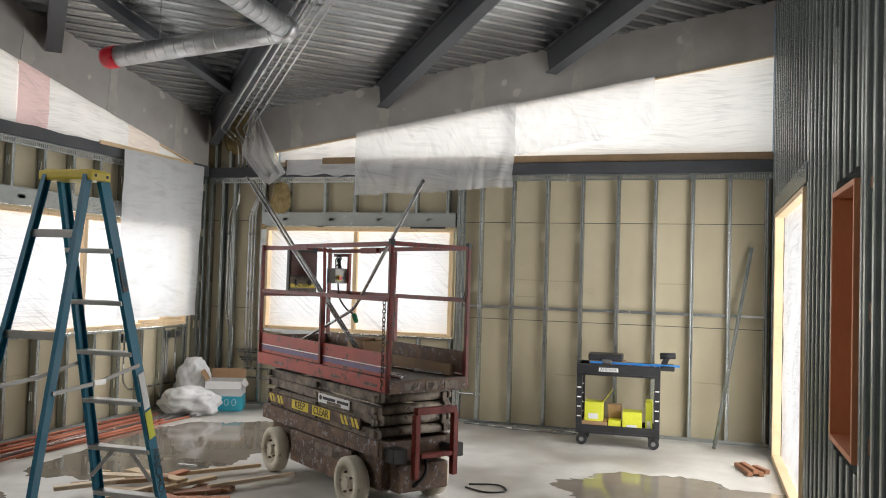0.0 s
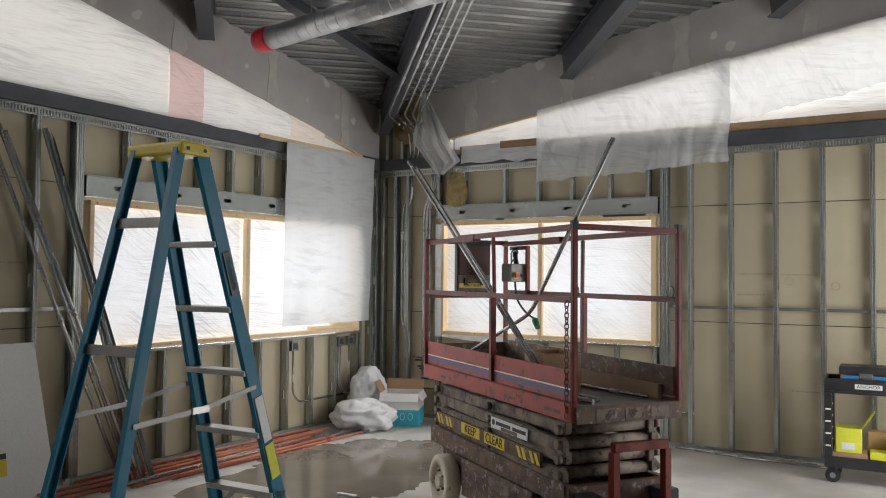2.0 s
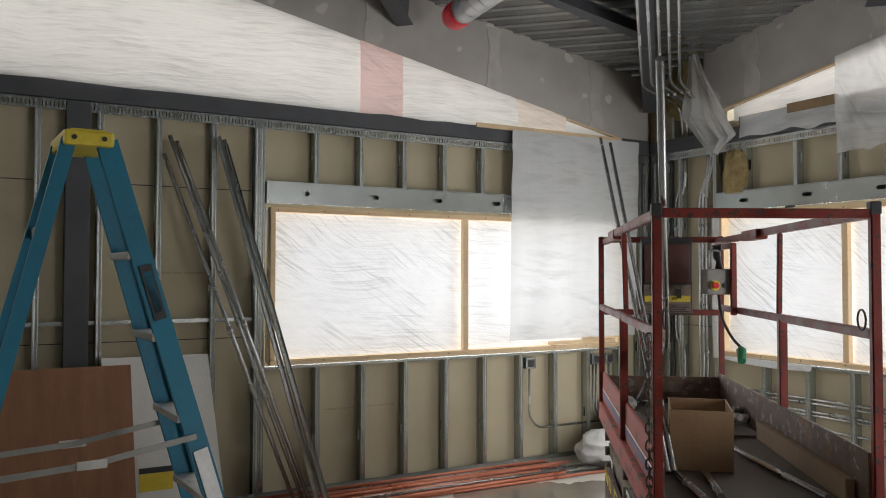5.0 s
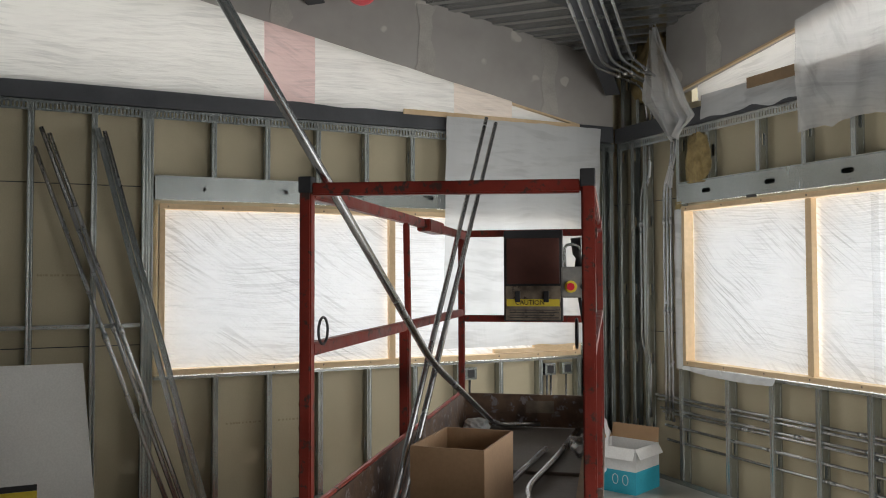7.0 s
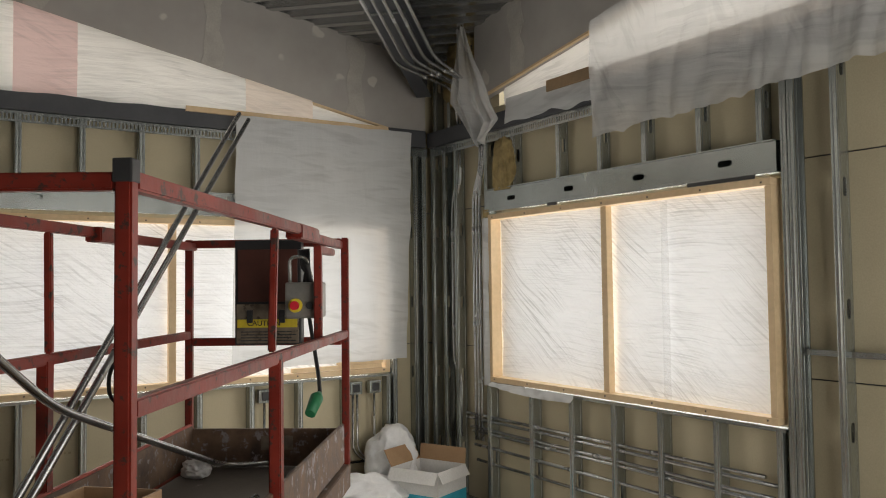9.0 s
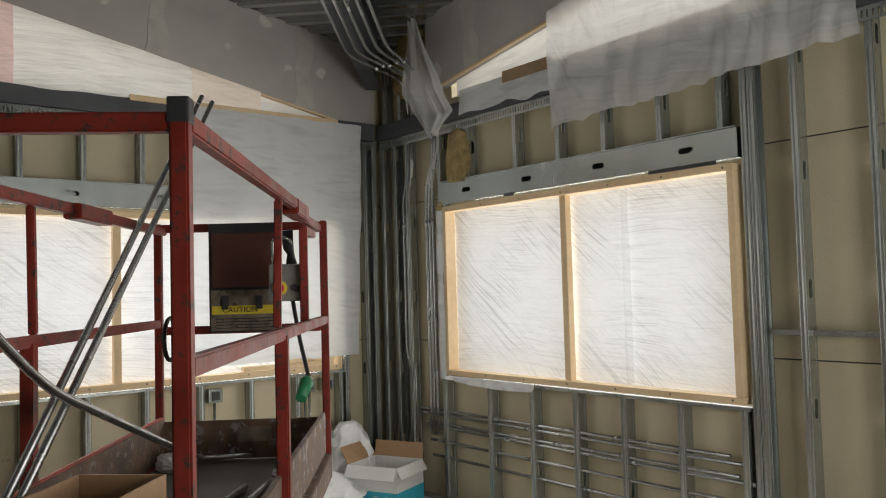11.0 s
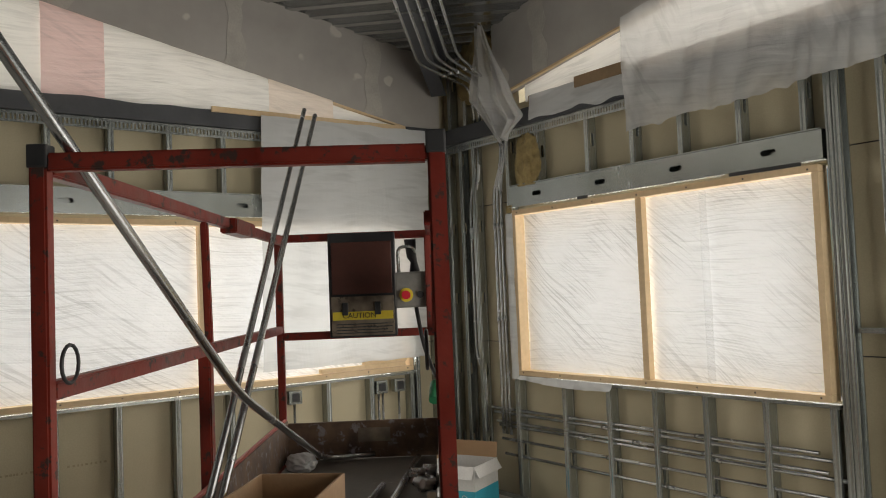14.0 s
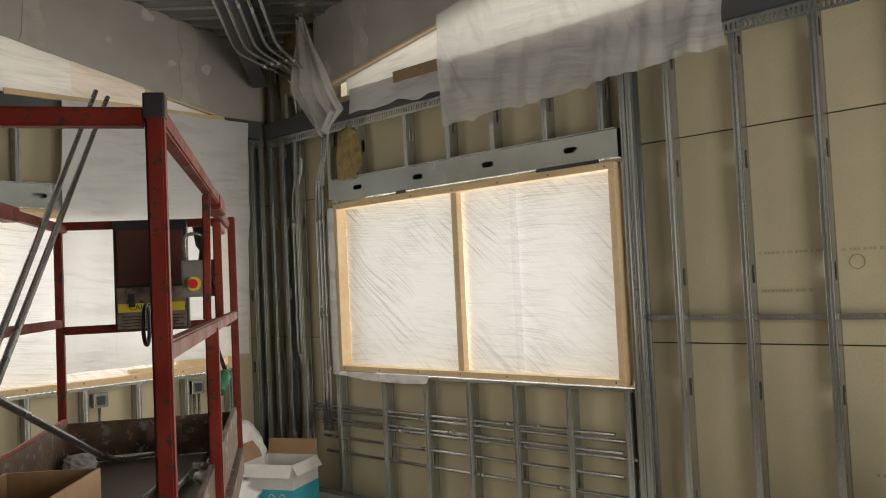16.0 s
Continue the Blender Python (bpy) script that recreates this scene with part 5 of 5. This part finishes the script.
def small_box(name, label, m, size, mat, lid=0.0):
    ob = thing(name, label, "box", "boxes on the cart", m)
    w, d, h = size
    part("body", box((-w / 2, -d / 2, 0), (w / 2, d / 2, h), 0.003), mat, ob)
    part("label", box((-w * 0.28, -d / 2 - 0.002, h * 0.12), (w * 0.25, -d / 2 - 0.0005, h * 0.4)), WHITE, ob)
    if lid:
        part("flap", box((0, -d / 2, 0), (0.004, d / 2, lid)), mat, ob, "", pose(w / 2, 0, h, 0, 35, 0))
    return ob


small_box("card_box", "brown cardboard box on the cart's lower shelf", CM @ pose(-0.24, -0.02, 0.151), (0.26, 0.26, 0.10), CARD)
small_box("yellow_box", "yellow fittings box, flap open, on a brown box", CM @ pose(-0.25, -0.04, 0.252), (0.19, 0.2, 0.2), LIME, 0.16)
small_box("yellow_box", "small yellow fittings box on the cart's lower shelf", CM @ pose(-0.03, -0.06, 0.151), (0.13, 0.16, 0.12), LIME)
small_box("brown_pack", "small brown pack on the cart's lower shelf", CM @ pose(-0.04, 0.1, 0.151), (0.14, 0.12, 0.26), CARD)
small_box("yellow_box", "closed yellow fittings box on the cart's lower shelf", CM @ pose(0.15, -0.04, 0.151), (0.2, 0.22, 0.22), LIME)
small_box("yellow_box", "upright narrow yellow box beside the cart leg", CM @ pose(0.32, 0.02, 0.151), (0.07, 0.24, 0.33), LIME)

# ---- floor clutter in the corner ----
open_carton("moving_box", "white and teal cardboard box with open flaps in the corner", (0.44, 0.40, 0.36), pose(-5.02, 9.40, 0, 0, 0, 24), CARD_IN, [("s", 150, 0.10), ("n", 8, 0.12), ("w", 30, 0.14), ("e", 150, 0.09)], CARD, TEAL)
crumpled("rubbish_bag", "white plastic bag, slumped full on the floor", (-5.22, 8.92, 0.0), (0.33, 0.27, 0.16), BAGFILM, 1.0)
crumpled("rubbish_bag", "white plastic bag bunched upright by the box", (-5.45, 9.32, 0.0), (0.19, 0.2, 0.32), BAGFILM, 5.0)
rnd = random.Random(11)
for k in range(14):
    x = -5.60 + 0.042 * k
    z = 0.013 + (0.024 if k % 3 == 1 else 0)
    y0 = 5.5 + rnd.uniform(-0.35, 0.7)
    y1 = 8.55 + rnd.uniform(-0.5, 0.1)
    mat, lb = (COPPER, "copper pipe lying along the wall") if k % 5 else (CONDUIT, "steel conduit lying along the wall")
    tagged(part("floor_pipe", tube([(x, y0, z), (x + rnd.uniform(-0.05, 0.1), y1, z)], 0.013, 10), mat), lb, "pipe", "pipes along the wall")
for x, y0, x1, y1 in ((-5.2, 5.9, -5.0, 9.0), (-5.24, 6.3, -5.1, 8.8)):
    tagged(part("floor_pipe", tube([(x, y0, 0.013), (x1, y1, 0.013)], 0.012, 10), CONDUIT), "steel conduit lying along the wall", "pipe", "pipes along the wall")
for k in range(4):
    tagged(part("floor_pipe", tube([(-2.0 + 0.2 * k, WB - 0.10 - 0.04 * k, 0.013), (-0.9 + 0.1 * k, WB - 0.08 - 0.05 * k, 0.013)], 0.012, 10), CONDUIT), "steel conduit lying along the wall", "pipe", "pipes along the wall")


def puddle(name, c, rx, ry, seed, label, z=-0.001):
    bm = bmesh.new()
    vs = []
    for i in range(240):
        a = 2 * math.pi * i / 240
        k = 1 + 0.34 * noise.noise((math.cos(a) * 1.6, math.sin(a) * 1.6, seed)) + 0.1 * noise.noise((math.cos(a) * 5, math.sin(a) * 5, seed)) + 0.08 * noise.noise((math.cos(a) * 17, math.sin(a) * 17, seed))
        vs.append((c[0] + rx * k * math.cos(a), c[1] + ry * k * math.sin(a), z))
    bm_prism(bm, vs, (0, 0, 0.0022))
    return tagged(part(name, bm, WATER), label, "puddle")


puddle("puddle", (0.55, 7.35), 1.0, 0.62, 2.0, "dark wet puddle on the concrete")
puddle("puddle", (-4.15, 7.35), 1.0, 1.35, 6.0, "broad shallow puddle on the concrete")
puddle("puddle", (-4.6, 5.0), 0.36, 0.42, 9.0, "small shallow puddle by the leaning boards", -0.0016)
# offcuts by the ladder
rnd = random.Random(9)
for k, (x, y0, a, ln, w, mat) in enumerate(((-3.3, 5.75, 20, 0.8, 0.09, WOOD), (-3.15, 5.9, 65, 0.55, 0.07, WOOD), (-3.45, 5.95, -12, 0.6, 0.11, WOOD), (-3.0, 5.85, 40, 0.35, 0.12, PLY), (-3.25, 6.35, 52, 0.95, 0.04, WOOD), (-3.55, 5.65, 35, 0.7, 0.06, CARD), (-2.95, 6.0, 10, 0.3, 0.14, PLY), (-3.4, 6.1, 80, 0.3, 0.09, LINING), (-3.6, 5.85, 15, 0.55, 0.10, PALE), (-3.1, 5.6, -20, 0.45, 0.12, LINING), (-2.75, 6.25, 58, 0.75, 0.035, PALE), (-3.7, 5.5, 48, 0.5, 0.07, PALE), (-2.85, 5.7, 25, 0.4, 0.09, LINING), (-3.35, 5.5, 70, 0.6, 0.05, PALE))):
    z = 0.016 + 0.03 * (k % 3)
    d = Vector((math.cos(radians(a)), math.sin(radians(a)), 0.06 * (k % 2)))
    p0 = Vector((x, y0, z))
    tagged(part("timber_offcut", bar(p0 - d * ln / 2 * 1.0 + Vector((0, 0, 0.03 * (k % 2) * ln)), p0 + d * ln / 2 + Vector((0, 0, 0.0)), w, 0.03, bevel=0.003), mat), "short offcut of raw timber lying on the floor", "offcut", "floor offcuts")
for k in range(4):
    tagged(part("brick_offcut", bar((1.02 + 0.05 * k, 8.75 - 0.05 * k, 0.022 + 0.02 * (k % 2)), (1.12 + 0.05 * k, 8.35 + 0.02 * k, 0.022 + 0.02 * (k % 2)), 0.05, 0.04, bevel=0.004), PLY), "reddish timber offcut lying near the doorway", "offcut", "doorway offcuts")
tagged(part("leaning_strip", bar((0.82, 9.5, 0.005), (1.18, WB - 0.02, 2.15), 0.045, 0.02), STEEL), "pale metal strip leaning on the studs", "strip")
tagged(part("floor_cable", tube(bent([(-1.15, 7.0, 0.008), (-0.9, 7.1, 0.008), (-0.78, 6.9, 0.008), (-0.95, 6.78, 0.008), (-1.15, 6.9, 0.008)], 0.12), 0.007, 8), BLACK), "black cable lying on the floor by the lift", "cable")
# boards leaning on the west wall
tagged(part("leaning_drywall", bm_prism(bmesh.new(), [(WA + 0.26, 4.62, 0.0), (WA + 0.26, 5.40, 0.0), (WA + 0.08, 5.30, 1.15), (WA + 0.08, 4.56, 1.15)], (0.016, 0, 0.002)), GREY_BOARD), "pale drywall offcut leaning on the wall", "drywall board")
tag = part("leaning_plywood", bm_prism(bmesh.new(), [(WA + 0.50, 3.3, 0.0), (WA + 0.50, 4.75, 0.0), (WA + 0.30, 4.72, 1.12), (WA + 0.30, 3.3, 1.12)], (0.018, 0, 0.002)), PLY)
tagged(tag, "red-brown plywood sheet leaning on the wall", "plywood")
lb = tagged(part("product_label", bm_prism(bmesh.new(), [(WA + 0.244, 4.80, 0.22), (WA + 0.244, 5.03, 0.22), (WA + 0.226, 5.03, 0.34), (WA + 0.226, 4.80, 0.34)], (0.002, 0, 0)), YELLOW), "yellow and black paper label on the board", "label")
tagged(part("label_strip", bm_prism(bmesh.new(), [(WA + 0.226, 4.80, 0.341), (WA + 0.226, 5.03, 0.341), (WA + 0.219, 5.03, 0.38), (WA + 0.219, 4.80, 0.38)], (0.002, 0, 0)), BLACK), "black strip heading the paper label", "label")
# studs and conduit leaning on the west wall
for (y0, y1, zt, x0) in ((5.96, 5.02, 2.78, 0.40), (6.0, 5.07, 2.74, 0.43), (6.13, 5.425, 2.78, 0.37), (5.9, 4.98, 2.64, 0.37)):
    pipe("steel conduit leaning on the west studs", [(WA + x0, y0, 0.012), (WA + 0.03, y1, zt)], 0.016, "leaning conduits", couplings=((0, 0.5),))


def leaning_channel(y0, y1, zt, x0):
    """Short-flanged U track stood on its end against the studs."""
    p, q = Vector((WA + x0, y0, 0.0)), Vector((WA + 0.03, y1, zt))
    d = (q - p).normalized()
    out = (Vector((1, 0, 0)) - d * d.x).normalized()
    side = d.cross(out)
    bm = bmesh.new()
    bm_bar(bm, p, q, 0.036, 0.002, out)
    for e in (-1, 1):
        o = side * e * 0.018 + out * 0.012
        bm_bar(bm, p + o, q + o, 0.002, 0.024, out)
    return tagged(part("steel_track", bm, STEEL), "galvanised steel track leaning on the west studs", "steel track", "leaning tracks")


leaning_channel(6.06, 5.375, 2.80, 0.42)
leaning_channel(6.12, 5.43, 2.74, 0.46)

# ---- conduits and boxes ----
for k, (z, r) in enumerate(((0.705, 0.012), (0.67, 0.012), (0.60, 0.012), (0.57, 0.012), (0.46, 0.012), (0.34, 0.012))):
    x1 = (-2.35, -2.25, -2.3, -2.2, -2.3, -1.85)[k]
    pipe("steel conduit run through the studs under the window", [(-5.2 + 0.03 * k, WB + 0.03, z), (x1, WB + 0.03, z)], r, "wall conduits", couplings=((0, 0.32 + 0.1 * (k % 3)), (0, 0.72)))
for x, lean, bend_z in ((-5.49, 0.0, 2.5), (-5.38, 0.10, 2.46), (-5.335, 0.10, 2.42), (-5.065, 0.12, 2.5), (-5.02, 0.11, 2.54), (-4.975, 0.10, 2.58)):
    jog = 0.07 if lean == 0.10 and x < -5.2 else 0.0
    pipe("vertical steel conduit in the corner bay", [(x + jog, WB + 0.03, 0.5), (x + jog, WB + 0.03, 0.98), (x, WB + 0.03, 1.16), (x, WB + 0.03, bend_z), (x + lean, WB + 0.02, bend_z + 0.22), (x + lean, WB + 0.02, 2.97)], 0.0135, "wall conduits", couplings=((2, (2.21 - 1.16) / (bend_z - 1.16)), (2, 0.2)))
# run under the hip beam, bending down into the corner
HN = Vector((1, 1, 0)).normalized()
for k in range(5):
    o = -0.05 + 0.048 * k
    def hip(s, drop):
        x, y0 = WA + 0.2 + s, WB - 0.2 - s
        return Vector((x, y0, roof_z(x, y0) - drop)) + HN * o * 1.0
    low = hip(0.42, 0.42)
    end = Vector((-5.25 + 0.06 * k, WB - 0.03, 3.42 + 0.02 * (k % 2)))
    pipe("steel conduit run down the roof beam into the corner", [hip(6.5, 0.40), low + Vector((0.05 * k, 0, 0)), end, end - Vector((0, -0.06, 0.4))], 0.0125, "roof conduits", bend=0.1, couplings=((0, 0.62), (1, 0.5)))
for s in (0.9, 2.6, 4.3):
    a, b = Vector((WA + 0.2 + s, WB - 0.2 - s, 0)), None
    z = roof_z(a.x, a.y) - 0.378
    tagged(part("conduit_rack", bar(Vector((a.x, a.y, z)) - HN * 0.1, Vector((a.x, a.y, z)) + HN * 0.2, 0.04, 0.02), STEEL), "galvanised strut carrying the roof conduits", "strut", "conduit racks")


def device_box(y0, n):
    ob = thing("junction_box", "galvanised junction box with conduit under the sill", "junction box", "junction boxes")
    part("body", box((WA - 0.05, y0 - 0.055, 0.86), (WA + 0.012, y0 + 0.055, 0.965), 0.006), STEEL, ob)
    part("cover_ring", box((WA + 0.0125, y0 - 0.03, 0.88), (WA + 0.02, y0 + 0.03, 0.945), 0.004), BLACK, ob)
    for i in range(n):
        yy = y0 - 0.02 + 0.04 * i if n > 1 else y0
        part("feed_pipe", tube(bent([(WA - 0.02, yy, 0.86), (WA - 0.02, yy, 0.4), (WA - 0.02, yy + 0.1, 0.3), (WA - 0.02, yy + 0.9, 0.3 + 0.02 * i)], 0.08), 0.011, 8), CONDUIT, ob)


device_box(8.33, 1)
device_box(9.12, 2)
device_box(9.3, 1)
bt = crumpled("insulation_batt", "torn yellow mineral wool batt stuffed beside the header", (-4.6, WB - 0.0, 2.5), (0.12, 0.05, 0.22), BATT, 2.0, "insulation")
crumpled("insulation_batt", "torn yellow mineral wool stuffed behind the roof corner", (-5.2, WB + 0.03, 3.3), (0.26, 0.05, 0.3), BATT, 8.0, "insulation")
tagged(part("tie_plate", wbox("B", -4.86, -4.8, -0.02, -0.006, 2.3, 2.36), BATT), "torn scrap of yellow insulation at the header end", "insulation")

tagged(part("header_clip", wbox("B", -2.78, -2.32, -0.036, -0.031, 2.318, 2.34, 0.001), BLACK), "dark metal clip strip under the header", "clip")
tagged(part("header_clip", wbox("B", -4.05, -3.95, -0.036, -0.031, 2.322, 2.345, 0.001), BLACK), "dark metal clip under the header", "clip")

INK = surface("faint_ink", (0.33, 0.28, 0.185), (0.38, 0.33, 0.22), 20, 0.85)
rnd = random.Random(21)
for (wl, a0, a1, z, hgt) in (("B", -1.45, -1.12, 1.72, 0.014), ("B", -1.04, -0.7, 1.715, 0.014), ("B", -1.45, -1.2, 1.52, 0.016), ("B", -0.95, -0.7, 0.62, 0.014), ("B", -0.6, -0.3, 0.64, 0.014), ("B", 0.2, 0.5, 1.72, 0.014), ("B", 0.6, 0.9, 0.63, 0.014), ("A", 6.3, 6.55, 0.62, 0.014), ("A", 6.7, 6.95, 0.62, 0.014), ("A", 5.0, 5.3, 1.75, 0.014)):
    bm = bmesh.new()
    a = a0
    while a < a1:
        w = rnd.uniform(0.008, 0.02)
        bm_box(bm, *along(wl, a, a + w, DEPTH - 0.0008, DEPTH + 0.0005, z, z + hgt))
        a += w + rnd.choice((0.005, 0.005, 0.016))
    tagged(part("printed_mark", bm, INK, wall_b if wl == "B" else wall_a), "faint unreadable stamp on the board")
for x, z in ((-0.57, 1.62), (-0.97, 1.66)):
    ring = [(x + 0.035 * math.cos(a), WB + DEPTH - 0.0005, z + 0.035 * math.sin(a)) for a in [i * math.pi / 12 for i in range(25)]]
    part("printed_mark", tube(ring, 0.0025, 5), INK, wall_b, "faint round stamp on the board")
# screw heads in the timber window frames
bm = bmesh.new()
for wl, (a0, z0, a1, z1) in (("B", WIN_B), ("A", WIN_A)):
    n = int((a1 - a0) / 0.4)
    for i in range(n + 1):
        a = a0 + 0.06 + (a1 - a0 - 0.12) * i / n
        for z in (z0 + 0.022, z1 - 0.022):
            bm_box(bm, *along(wl, a - 0.005, a + 0.005, -0.032, -0.029, z - 0.005, z + 0.005))
tagged(part("screw_heads", bm, BLACK), "small dark screw heads in the timber frames", "screws", kind="stuff")
# film edge folded over the window jamb
tagged(sheet("film_edge", (0, 0, 0), (0, 0, 0), (0, 0, 0), 4, 30, lambda s, t: (-4.86 + 0.085 * s + 0.012 * noise.noise((t * 6, s, 3)), WB - 0.034 - 0.012 * math.sin(s * 3.1) - 0.006 * noise.noise((t * 8, s, 1)), 0.97 + 1.32 * t), VEIL), "plastic film edge folded over the window jamb", "plastic film")

for k, (x, y0) in enumerate(((-4.6, 5.3), (-4.2, 6.1), (-3.7, 6.6), (-2.9, 5.2), (-3.9, 5.1))):
    tagged(part("wood_chip", bar((x, y0, 0.008), (x + 0.12 + 0.03 * k, y0 + 0.07 - 0.03 * k, 0.008), 0.025 + 0.006 * (k % 3), 0.014, bevel=0.002), WOOD if k % 2 else WHITE), "small scrap lying on the floor", "scrap", "floor scraps")

# ---- spiral duct ----
duct = thing("spiral_duct", "shiny galvanised spiral duct with a red-sealed end", "duct")


def spiral(p, q, r, parent, name="duct_run"):
    p, q = Vector(p), Vector(q)
    L = (q - p).length
    n = max(2, int(L / 0.11))
    d = (q - p).normalized()
    bm = bm_tube(bmesh.new(), [p, q], r, 32)
    for i in range(n):
        c = p.lerp(q, (i + 0.5) / n)
        bm_tube(bm, [c - d * 0.006, c + d * 0.006], r * 1.025, 32)
    return part(name, bm, DUCT, parent)


DE, DK, DF = Vector((-5.12, 7.15, 3.855)), Vector((-3.06, 7.13, 4.0)), Vector((-3.06, 5.2, 4.04))
spiral(DE, DK - (DK - DE).normalized() * 0.12, 0.105, duct)
spiral(DK + (DF - DK).normalized() * 0.12, DF + (DF - DK) * 0.6, 0.105, duct)
part("elbow", tube(bent([DK - (DK - DE).normalized() * 0.14, DK, DK + (DF - DK).normalized() * 0.14], 0.13, 8), 0.112, 28), DUCT, duct)
d = (DE - DK).normalized()
part("red_seal", tube([DE - d * 0.13, DE - d * 0.1, DE - d * 0.02, DE + d * 0.03], [0.109, 0.114, 0.114, 0.10], 28), REDTAPE, duct, "red plastic film sealing the duct end")
for f in (0.3, 0.85):
    q = DE.lerp(DK, f)
    tagged(part("duct_strap", tube([q + Vector((0, 0, 0.1)), (q.x, q.y, roof_z(q.x, q.y) + 0.02)], 0.006, 6), STEEL), "thin steel rod hanging the duct from the deck", "hanger", "duct hangers")
